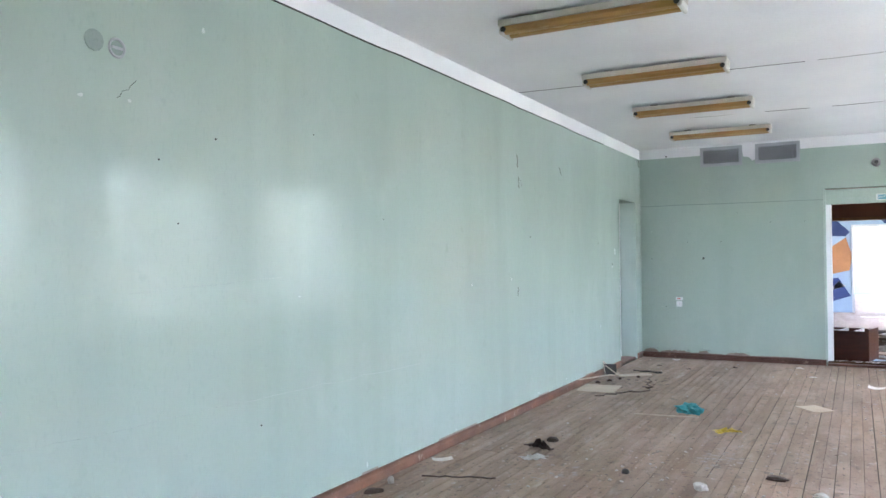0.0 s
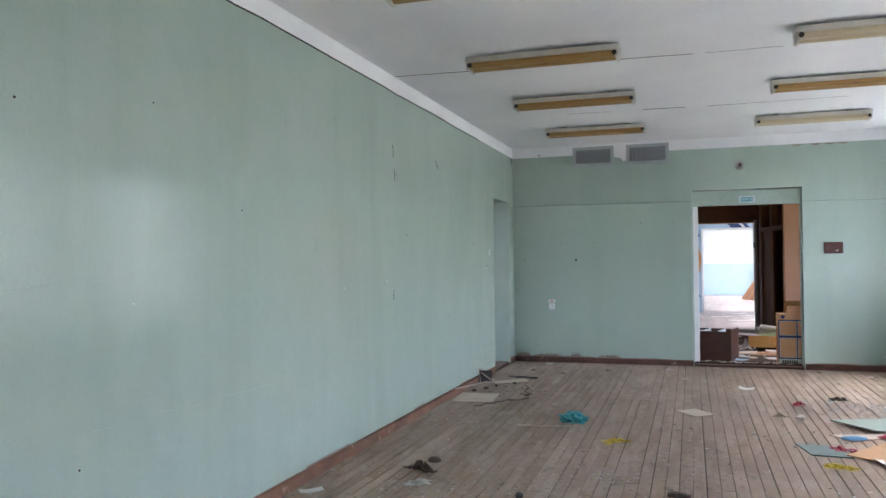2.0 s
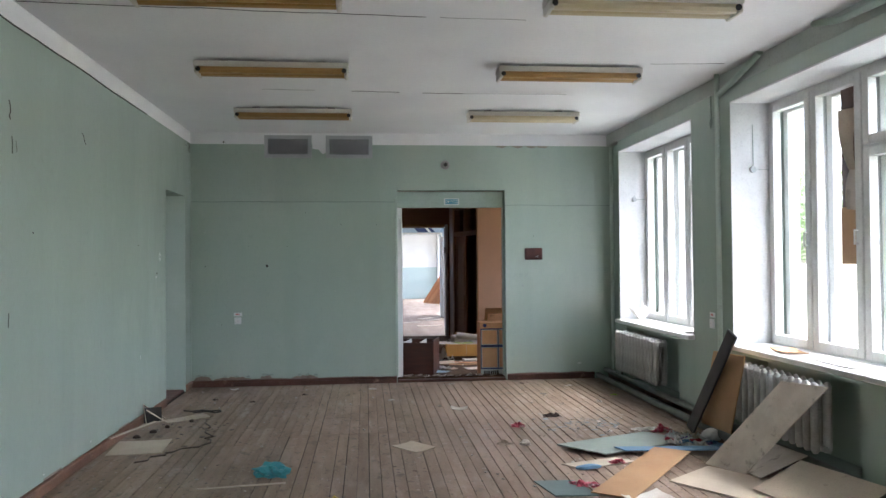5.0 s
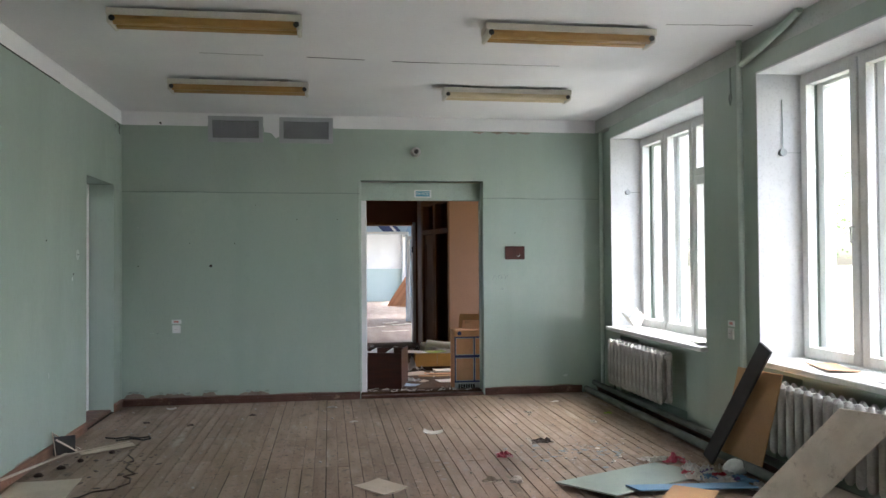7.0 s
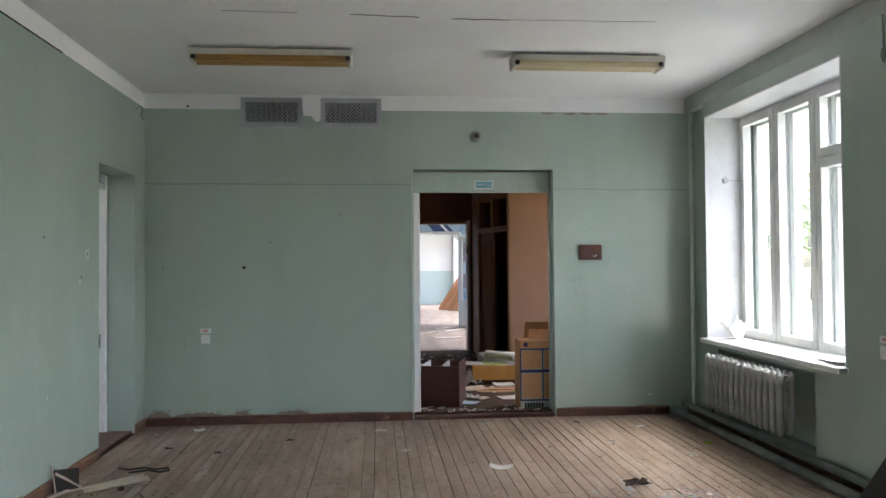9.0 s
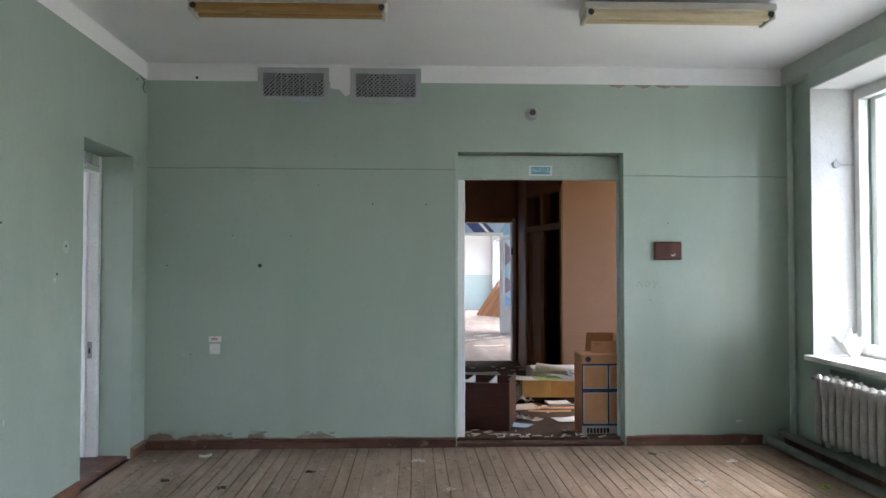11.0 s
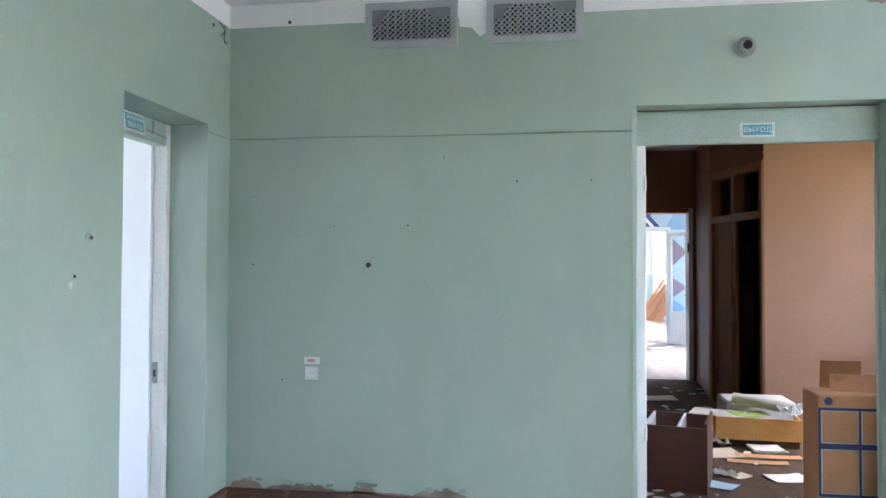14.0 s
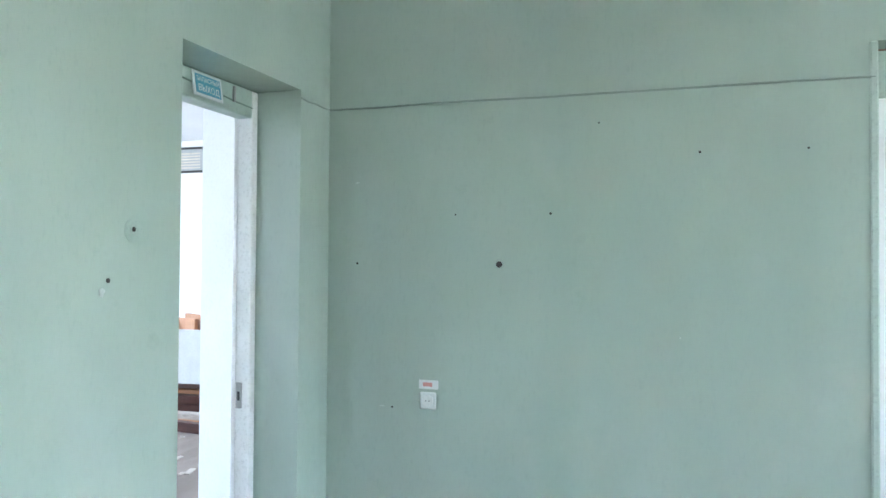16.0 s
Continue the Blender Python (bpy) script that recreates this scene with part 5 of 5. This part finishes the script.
lump("stone", (0.05, 0.04, 0.03), pose(-2.13, 5.93, 0.0), LEATHER, "dark brown lump on the floor", "lump", 11, 0.2)
lump("stone", (0.028, 0.028, 0.026), pose(-1.32, 5.24, 0.0), DARK, "small dark ball on the floor", "ball", 12, 0.1)
sheet("paper_sheet", 0.16, 0.06, 0.003, pose(-2.68, 4.98, 0.0, 0, 0, 40), PAPER, "small white paper strip by the skirting", "paper", 0.01, 12)
lump("plaster_lump", (0.025, 0.02, 0.04), pose(-2.71, 4.28, 0.0), RUBBLE, "white plaster lump by the skirting", "plaster lump", 13, 0.3)
lump("stone", (0.07, 0.035, 0.02), pose(-2.70, 4.05, 0.0, 0, 0, 50), LEATHER, "dark flat lump by the skirting", "lump", 14, 0.3)
lump("stone", (0.07, 0.05, 0.02), pose(-0.34, 5.54, 0.0), LEATHER, "dark flat lump on the boards", "lump", 15, 0.3)
lump("plaster_lump", (0.05, 0.04, 0.035), pose(-0.77, 5.08, 0.0), RUBBLE, "white plaster lump on the boards", "plaster lump", 16, 0.3)
lump("plaster_lump", (0.05, 0.04, 0.03), pose(-0.05, 5.2, 0.0), RUBBLE, "white plaster lump on the boards", "plaster lump", 17, 0.3)
drawn("loose_cable", wander((-2.60, 4.52, 0.005), (-2.10, 4.70, 0.005), 9, 0.03, (0, 1), 61), 0.006, LEATHER, "short loose cable lying on the floor", "cable")
sheet("fibreboard_sheet", 0.44, 0.48, 0.006, pose(-2.55, 8.66, 0.0, 0, 0, 4), PLY_BEIGE, "dusty beige sheet by the skirting", "board", 0.004, 13)
solid("broken_lath", quad_board((-2.635, 9.765, 0.004), (-2.575, 9.64, 0.004), (-2.27, 10.03, 0.004), 0.008), PLY_BEIGE, "pale patterned board piece lying by the skirting", "lath")
solid("broken_lath", quad_board((-2.80, 8.62, 0.095), (-2.775, 8.62, 0.090), (-2.70, 9.66, 0.02), 0.010), PLY_BEIGE, "pale lath resting along the skirting", "lath")
solid("broken_lath", quad_board((-2.70, 9.66, 0.012), (-2.69, 9.63, 0.012), (-2.30, 10.05, 0.012), 0.008), PLY_BEIGE, "thin pale strip lying over a board", "lath")
folded = thing("folded_veneer", "torn pale veneer folded into a dark hollow by the wall", "veneer", pose(-2.72, 9.68, 0.0, 0, 0, 20))
part("sheet", quad_board((-0.06, 0.0, 0.0), (-0.055, 0.03, 0.0), (-0.085, 0.03, 0.19), 0.005), PLY_BEIGE, folded)
part("sheet", quad_board((-0.06, -0.01, 0.13), (-0.055, 0.03, 0.135), (0.10, 0.03, 0.012), 0.005), PLY_BEIGE, folded)
part("sheet", quad_board((-0.075, 0.05, 0.18), (-0.075, 0.12, 0.16), (0.13, 0.08, 0.02), 0.005), PLY_BEIGE, folded)
# charcoal sheet added to blacken the gap, where there is only shade
part("lining", quad_board((-0.075, 0.045, 0.0), (0.09, 0.045, 0.0), (-0.075, 0.05, 0.15), 0.004), CHARCOAL, folded, "dark sheet standing in for the shade inside the fold")
for i, (x, y) in enumerate(((-2.52, 9.45), (-2.60, 9.25), (-2.35, 9.7), (-2.69, 9.05))):
    lump("stone", (0.022 + 0.01 * (i % 2), 0.02, 0.02), pose(x, y, 0.0), LEATHER, "dark crumb of rubbish by the skirting", "lump", 50 + i, 0.3)
drawn("loose_cable", [(-2.56, 10.28, 0.006), (-2.46, 10.22, 0.008), (-2.36, 10.26, 0.01), (-2.26, 10.21, 0.008), (-2.17, 10.24, 0.008), (-2.15, 10.17, 0.008), (-2.20, 10.12, 0.008), (-2.30, 10.14, 0.02), (-2.42, 10.08, 0.02)], 0.007, DARK, "thin black cable looped on the boards", "cable")
drawn("loose_cable", wander((-2.20, 9.60, 0.005), (-1.98, 8.75, 0.005), 9, 0.05, (0, 1), 62), 0.006, LEATHER, "thin dark cable snaking over the floor", "cable")
drawn("loose_cable", wander((-1.98, 8.75, 0.005), (-2.45, 8.15, 0.005), 9, 0.05, (0, 1), 63), 0.006, LEATHER, "thin dark cable snaking over the floor", "cable")
crumple("wrapper", (0.07, 0.06, 0.04), pose(0.80, 9.03, 0.0), PINK, "crumpled red and white wrapper on the floor", "wrapper", 18)
crumple("wrapper", (0.085, 0.035, 0.03), pose(0.55, 8.36, 0.0, 0, 0, -10), PLY_BEIGE, "dry pinkish-brown wrapper on the boards", "wrapper", 19, 0.5)
lump("stone", (0.045, 0.035, 0.03), pose(0.726, 8.33, 0.0), PLY_GREY, "grey lump of plaster on the boards", "lump", 30, 0.4)
crumple("dry_leaves", (0.10, 0.07, 0.04), pose(1.22, 9.45, 0.0), LEATHER, "dry brown leaf litter on the boards", "leaf litter", 31, 0.8)
crumple("wrapper", (0.05, 0.035, 0.02), pose(2.23, 10.55, 0.0), LIME, "small lime green wrapper near the pipes", "wrapper", 32)
sheet("paper_sheet", 0.18, 0.07, 0.003, pose(0.35, 9.95, 0.0, 0, 0, -12), PAPER, "small pale paper strip on the boards", "paper", 0.02, 33)
sheet("paper_sheet", 0.10, 0.05, 0.003, pose(-2.25, 11.60, 0.0, 0, 0, 20), PAPER, "small white paper scrap by the skirting", "paper", 0.01, 34)
for i, (x, y) in enumerate(((-1.35, 11.1), (-0.35, 10.6), (1.45, 10.75), (1.35, 11.55), (1.9, 11.3), (1.95, 10.2), (-2.35, 10.9), (-0.55, 11.4), (0.45, 11.62), (-1.9, 10.7))):
    crumple("floor_scrap", (0.04 + 0.012 * (i % 3), 0.03, 0.014), pose(x, y, 0.0, 0, 0, i * 51), (LEATHER, PAPER, RUBBLE)[i % 3], "small scrap of rubbish on the boards", "scrap", 40 + i, 0.5)

rnd = random.Random(8)
bm = bmesh.new()
for k in range(520):
    near = rnd.random()
    if near < 0.25:
        x, y = rnd.gauss(1.5, 0.55), rnd.gauss(8.6, 0.7)
    elif near < 0.4:
        x, y = rnd.gauss(-1.0, 0.7), rnd.gauss(5.5, 0.6)
    else:
        x, y = rnd.uniform(XW + 0.05, 2.35), rnd.uniform(2.5, 11.8)
    if not (XW + 0.04 < x < 2.36 and y < 11.82):
        continue
    r = rnd.choice((0.003, 0.004, 0.005, 0.007, 0.011))
    slab(bm, -r, -r * 0.7, 0.0, r, r * 0.6, r * 0.7, pose(x, y, 0, rnd.uniform(-12, 12), rnd.uniform(-12, 12), rnd.uniform(0, 360)))
SHARD = mat("dusty_glass_shard", (0.42, 0.45, 0.46), (0.34, 0.37, 0.38), rough=0.18, scale=20, bump=0.05, spec=0.6)
solid("plaster_crumbs", bm, RUBBLE, "scattered pale plaster crumbs on the boards", "rubble", "stuff")
rnd = random.Random(9)
for cx, cy, sx, sy, n in ((-0.80, 5.95, 0.10, 0.22, 60), (-1.75, 5.0, 0.12, 0.2, 34), (0.4, 8.9, 0.25, 0.2, 40), (1.35, 9.1, 0.3, 0.3, 50), (-0.3, 6.4, 0.25, 0.25, 26)):
    bm = bmesh.new()
    for k in range(n):
        x, y = rnd.gauss(cx, sx), rnd.gauss(cy, sy)
        r = rnd.uniform(0.006, 0.028)
        bmesh.ops.create_cone(bm, cap_ends=True, segments=7, radius1=r, radius2=r * 0.55, depth=0.0016, matrix=pose(x, y, 0.0009, 0, 0, rnd.uniform(0, 360)) @ Matrix.Diagonal((1, rnd.uniform(0.4, 1.0), 1, 1)))
    solid("plaster_dust", bm, DUST, "thin spill of white plaster dust on the boards", "dust", "stuff")

rnd = random.Random(21)
for cx, cy, sx, sy, n, big, m, name, lab, cat in ((1.45, 9.05, 0.28, 0.16, 60, 0.045, SHARD, "glass_shards", "scattered shards of broken window glass", "glass"),
                                               (1.75, 8.75, 0.3, 0.25, 46, 0.035, PLY_GREY, "splinters", "grey splinters and chips swept on the boards", "splinters"),
                                               (-2.2, 9.35, 0.3, 0.35, 46, 0.035, LEATHER, "splinters", "dark splinters and dirt by the skirting", "splinters"),
                                               (0.5, 8.0, 0.9, 0.9, 40, 0.02, LEATHER, "dirt_crumbs", "dark crumbs of dirt on the boards", "dirt")):
    bm = bmesh.new()
    for k in range(n):
        x, y, r = rnd.gauss(cx, sx), rnd.gauss(cy, sy), big * rnd.uniform(0.15, 1.0) ** 1.5
        if XW + 0.06 < x < 2.3:
            bmesh.ops.create_cone(bm, cap_ends=True, segments=rnd.choice((3, 4, 5)), radius1=r, radius2=r * 0.85, depth=0.003, matrix=pose(x, y, 0.0018, rnd.uniform(-3, 3), rnd.uniform(-3, 3), rnd.uniform(0, 360)) @ Matrix.Diagonal((1, rnd.uniform(0.25, 0.8), 1, 1)))
    solid(name, bm, m, lab, cat, "stuff")

# ---- things in the passage ----
def shelf_unit():
    c = thing("overturned_cabinet", "dark varnished cabinet lying on its back with open compartments", "cabinet", pose(0.30, 12.48, 0.0, 0, 0, -14))
    part("front_panel", box(-1.0, 0, 0, 0, 0.02, 0.44, 0.003), DARK_WOOD, c)
    part("side_panel", box(-0.02, 0.022, 0, 0, 0.56, 0.47, 0.003), DARK_WOOD, c)
    part("back_panel", box(-1.0, 0.54, 0, -0.022, 0.56, 0.44, 0.003), DARK_WOOD, c)
    part("base_panel", box(-1.0, 0.022, 0.0, -0.022, 0.538, 0.02), DARK_WOOD, c)
    for x in (-0.2, -0.42, -0.65):
        part("divider", box(x, 0.022, 0.02, x + 0.018, 0.538, 0.445, 0.003), FRAME_WHITE, c, "pale divider board")
    part("divider", box(-1.0, 0.27, 0.02, -0.422, 0.288, 0.43, 0.003), FRAME_WHITE, c, "pale divider board")


shelf_unit()
BOX_BLUE = mat("printed_blue_card", (0.07, 0.09, 0.26), (0.055, 0.07, 0.21), rough=0.7, scale=6)
BOX_TAN = mat("printed_tan_card", (0.84, 0.48, 0.27), (0.76, 0.42, 0.23), rough=0.75, scale=5, spots=(0.40, 0.21, 0.11), spot_scale=4, spot_amount=0.64)


def carton():
    b = thing("cardboard_box", "tall blue and orange printed cardboard box with an open flap", "box", pose(0.925, 12.235, 0.0, 0, 0, 0))
    W, D, H = 0.40, 0.32, 0.73
    body = part("body", box(0, 0, 0, W, D, H, 0.006), BOX_TAN, b)
    part("printed_field", box(0, -0.0015, 0.095, W, 0.001, 0.65), BOX_BLUE, body, "blue printed field")
    for x0, x1 in ((0.022, 0.228), (0.258, 0.39)):
        for z0, z1 in ((0.122, 0.385), (0.435, 0.625)):
            part("panel_border", box(x0 - 0.008, -0.0025, z0 - 0.008, x1 + 0.008, 0.001, z1 + 0.008), SIGN_WHITE, body)
            part("panel", box(x0, -0.004, z0, x1, -0.0015, z1), BOX_TAN, body, "orange printed panel")
    part("top_band", box(0, -0.003, 0.65, W, 0.0, H - 0.006), BOX_TAN, body, "orange top band")
    part("emblem", tube(bmesh.new(), (0.06, -0.002, 0.69), (0.06, -0.005, 0.69), 0.025, 16), BOX_BLUE, body)
    part("label_strip", box(0, -0.003, 0.008, W, 0.0, 0.095), SIGN_WHITE, body, "white label strip")
    for i in range(7):
        part("label_bar", box(0.045 + i * 0.03, -0.0045, 0.03, 0.045 + i * 0.03 + 0.021, -0.0025, 0.075), DARK, body, "dark printed bar")
    part("flap", quad_board((0.10, 0.30, H), (0.36, 0.30, H), (0.13, 0.38, H + 0.17), 0.004), CARD, b, "open cardboard flap")
    part("flap", quad_board((0.12, 0.16, H), (0.40, 0.10, H), (0.15, 0.26, H + 0.10), 0.004), BOX_TAN, b, "open cardboard flap")


carton()
YCARD = mat("yellow_card", (0.72, 0.42, 0.12), (0.62, 0.35, 0.10), rough=0.75, scale=5)
tb = thing("card_tray", "flat orange-yellow cardboard tray full of papers", "box", pose(0.76, 14.0, 0.0, 0, 0, -3))
part("front", box(-0.12, 0, 0.06, 0.20, 0.01, 0.25, 0.002), YCARD, tb)
part("front", box(0.203, 0.002, 0.06, 0.58, 0.012, 0.245, 0.002), YCARD, tb)
part("side", box(-0.12, 0.012, 0.06, -0.11, 0.3, 0.25, 0.002), YCARD, tb)
part("side", box(0.57, 0.014, 0.06, 0.58, 0.3, 0.24, 0.002), YCARD, tb)
part("base", box(-0.10, 0.02, 0.0, 0.56, 0.3, 0.06, 0.004), DIRTY, tb, "dark squashed card base")
for i, (x, y, z, w, d, rz, m, lab) in enumerate((
        (0.95, 14.15, 0.25, 0.30, 0.2, 15, LIME, "green folder on the paper heap"), (0.70, 14.2, 0.245, 0.45, 0.3, -20, PAPER, "pale papers on the heap"),
        (0.52, 13.7, 0.0, 0.5, 0.3, 10, PLY_BEIGE, "beige card sheet on the passage floor"), (0.85, 13.45, 0.0, 0.45, 0.09, -5, PLY_TAN, "orange board strip on the passage floor"),
        (0.98, 13.65, 0.0, 0.5, 0.10, -4, PLANK_ORANGE, "orange board strip on the passage floor"), (0.95, 13.0, 0.0, 0.28, 0.2, 15, PAPER, "white paper on the passage floor"),
        (0.40, 12.75, 0.0, 0.3, 0.16, -35, BLUE_PALE, "blue and white magazine on the floor"), (1.02, 13.9, 0.0, 0.25, 0.2, 5, PAPER, "stack of white paper on the floor"),
        (0.5, 14.6, 0.0, 0.3, 0.2, 50, PAPER, "pale paper on the passage floor"), (0.2, 15.2, 0.0, 0.5, 0.25, 20, PLY_GREY, "grey sheet on the passage floor"),
        (0.62, 13.0, 0.0, 0.16, 0.1, 40, PLY_BEIGE, "card scrap on the passage floor"), (0.1, 12.25, 0.0, 0.35, 0.06, 20, PALE_GREEN_BOARD, "pale green splinter on the floor"),
        (0.3, 16.4, 0.0, 0.7, 0.3, 5, PLY_GREY, "grey sheet on the passage floor"), (0.6, 12.2, 0.0, 0.3, 0.05, -10, PLY_BEIGE, "wood splinter by the threshold"))):
    sheet("loose_sheet", w, d, 0.02 if "stack" in lab else 0.004, pose(x, y, z, 0, 0, rz), m, lab, "sheet", 0.007, 70 + i)
solid("paper_roll", tube(bmesh.new(), (0.86, 14.35, 0.36), (1.30, 14.10, 0.32), 0.05, 16), PAPER, "white paper roll on the heap", "paper roll", smooth=True)
bm = box(0.80, 14.32, 0.0, 1.4, 14.8, 0.33, 0.02)
solid("paper_stack", bm, PAPER, "tall stack of old paper against the wall", "paper stack")
crumple("crumpled_paper", (0.10, 0.07, 0.06), pose(0.52, 13.05, 0.0), SIGN_WHITE, "crumpled white cup in the passage", "paper", 81)
crumple("crumpled_paper", (0.16, 0.12, 0.12), pose(0.62, 14.05, 0.0), PAPER, "crumpled pale papers in the passage", "paper", 82)
crumple("crumpled_paper", (0.13, 0.12, 0.09), pose(1.28, 14.0, 0.30), SIGN_WHITE, "crumpled white netting on the heap", "paper", 83)
rnd = random.Random(12)
bm = bmesh.new()
for k in range(110):
    x, y = rnd.uniform(-0.3, 1.3), rnd.uniform(12.2, 17.8)
    r = rnd.uniform(0.01, 0.05)
    slab(bm, -r, -r * 0.6, 0, r, r * 0.5, 0.006, pose(x, y, 0.0, rnd.uniform(-6, 6), rnd.uniform(-6, 6), rnd.uniform(0, 360)))
solid("litter", bm, PLY_GREY, "trodden paper and splinter litter on the passage floor", "litter", "stuff")
for i, (x, y) in enumerate(((0.9, 20.4), (0.5, 21.6), (1.2, 22.3), (1.0, 22.9))):
    sheet("loose_sheet", 0.6, 0.12, 0.01, pose(x, y, 0, 0, 0, 10 + i * 13), PLY_GREY, "grey debris sheet on the far floor", "sheet", 0.012, 90 + i)

rnd = random.Random(44)
bm = bmesh.new()
for k in range(90):
    x, y, r = rnd.uniform(-0.15, 1.15), rnd.gauss(12.12, 0.13), rnd.uniform(0.008, 0.05)
    if y > 11.99:
        slab(bm, -r, -r * 0.18, 0, r, r * 0.18, 0.005, pose(x, y, 0.05 if y < 12.12 else 0.0, rnd.uniform(-3, 3), 0, rnd.uniform(0, 360)))
solid("splinters", bm, PLY_GREY, "splinters and scraps trodden over the threshold", "splinters", "stuff")

# ---- things in the side room ----
v2 = thing("wall_vent", "dark framed grey grille high on the side room wall", "vent", pose(-7.85, 17.2, 2.79))
part("frame", ring_y(-0.75, -0.03, 0, 0.38, -0.002, 0.36, 0.03), DARK, v2, "dark frame")
part("backing", box(-0.72, -0.012, 0.03, 0.35, -0.003, 0.33), GALV, v2)
for i in range(6):
    part("slat", box(-0.35, -0.024, 0.06 + i * 0.04, 0.26, -0.014, 0.08 + i * 0.04), PLY_GREY, v2)
for i in range(5):
    solid("stacked_panel", box(-0.02, 0, 0, 0.02, 0.75, 0.95 - 0.04 * (i % 3), 0.004), PLANK_ORANGE, "orange-brown panel stacked in the side room", "panel", group="panels in the side room", m=pose(-5.9 - 0.3 * i, 15.2 + 0.08 * i, 0.0, 0, 0, 60 + 6 * i))
solid("white_panel", box(-1.3, 0, 0.32, 0.9, 0.03, 0.86, 0.006), FRAME_WHITE, "white board standing on rubble in the side room", "board", m=pose(-5.9, 14.6, 0.0, 0, 0, 8))
for i, (x, y, z, w, rz, m) in enumerate(((-5.9, 14.9, 0.0, 0.3, 4, DARK_WOOD), (-5.8, 14.86, 0.09, 0.24, 10, DARK_WOOD), (-6.0, 14.92, 0.18, 0.22, 2, PLANK_ORANGE), (-5.9, 14.84, 0.25, 0.2, 7, DARK_WOOD),
                                     (-5.7, 14.35, 0.0, 0.14, 12, PLY_BEIGE), (-5.8, 14.2, 0.0, 0.12, 5, PLANK_ORANGE), (-5.75, 14.37, 0.045, 0.13, 3, PLY_GREY), (-5.6, 14.05, 0.0, 0.08, -6, DARK_WOOD))):
    solid("timber", box(-1.1, -w / 2, 0, 1.1, w / 2, 0.088 if z < 0.2 and m is DARK_WOOD else 0.044, 0.005), m, "broken timber stacked under a white board", "timber", group="timber in the side room", m=pose(x, y, z, 0, 0, rz))
rnd = random.Random(13)
bm = bmesh.new()
for k in range(220):
    x, y = rnd.uniform(-7.5, -3.6), rnd.uniform(11.2, 15.0)
    r = rnd.uniform(0.01, 0.06)
    slab(bm, -r, -r * 0.4, 0, r, r * 0.4, 0.008, pose(x, y, 0.0, rnd.uniform(-6, 6), rnd.uniform(-6, 6), rnd.uniform(0, 360)))
solid("litter", bm, PLY_GREY, "trodden litter on the side room floor", "litter", "stuff")

# ---- floor boards ----
random.seed(5)
N = 62
bw = (2.69 - XW) / N
meshes = {}
for i in range(N):
    cuts = [1.8, 5.4, 8.95]
    ends = [YS + 0.004] + [c + random.choice((0, 0, 0.012, 0.012, 0.35, -0.3)) for c in cuts] + [YN - 0.004]
    for y0, y1 in zip(ends, ends[1:]):
        key = (round(y1 - y0, 2), random.choice((0.0022, 0.003, 0.004, 0.0055, 0.0075)))
        if key not in meshes:
            bm = box(0, 0, -0.010, bw - key[1], key[0] - 0.003, 0, 0.0018)
            me = bpy.data.meshes.new("floor_board")
            bm.to_mesh(me)
            bm.free()
            me.materials.append(BOARD)
            meshes[key] = me
        o = new("floor_board", meshes[key])
        o.parent = floor
        o.matrix_basis = pose(XW + i * bw, y0, random.uniform(-0.0025, -0.0003), 0, random.uniform(-0.3, 0.3), random.uniform(-0.035, 0.035))
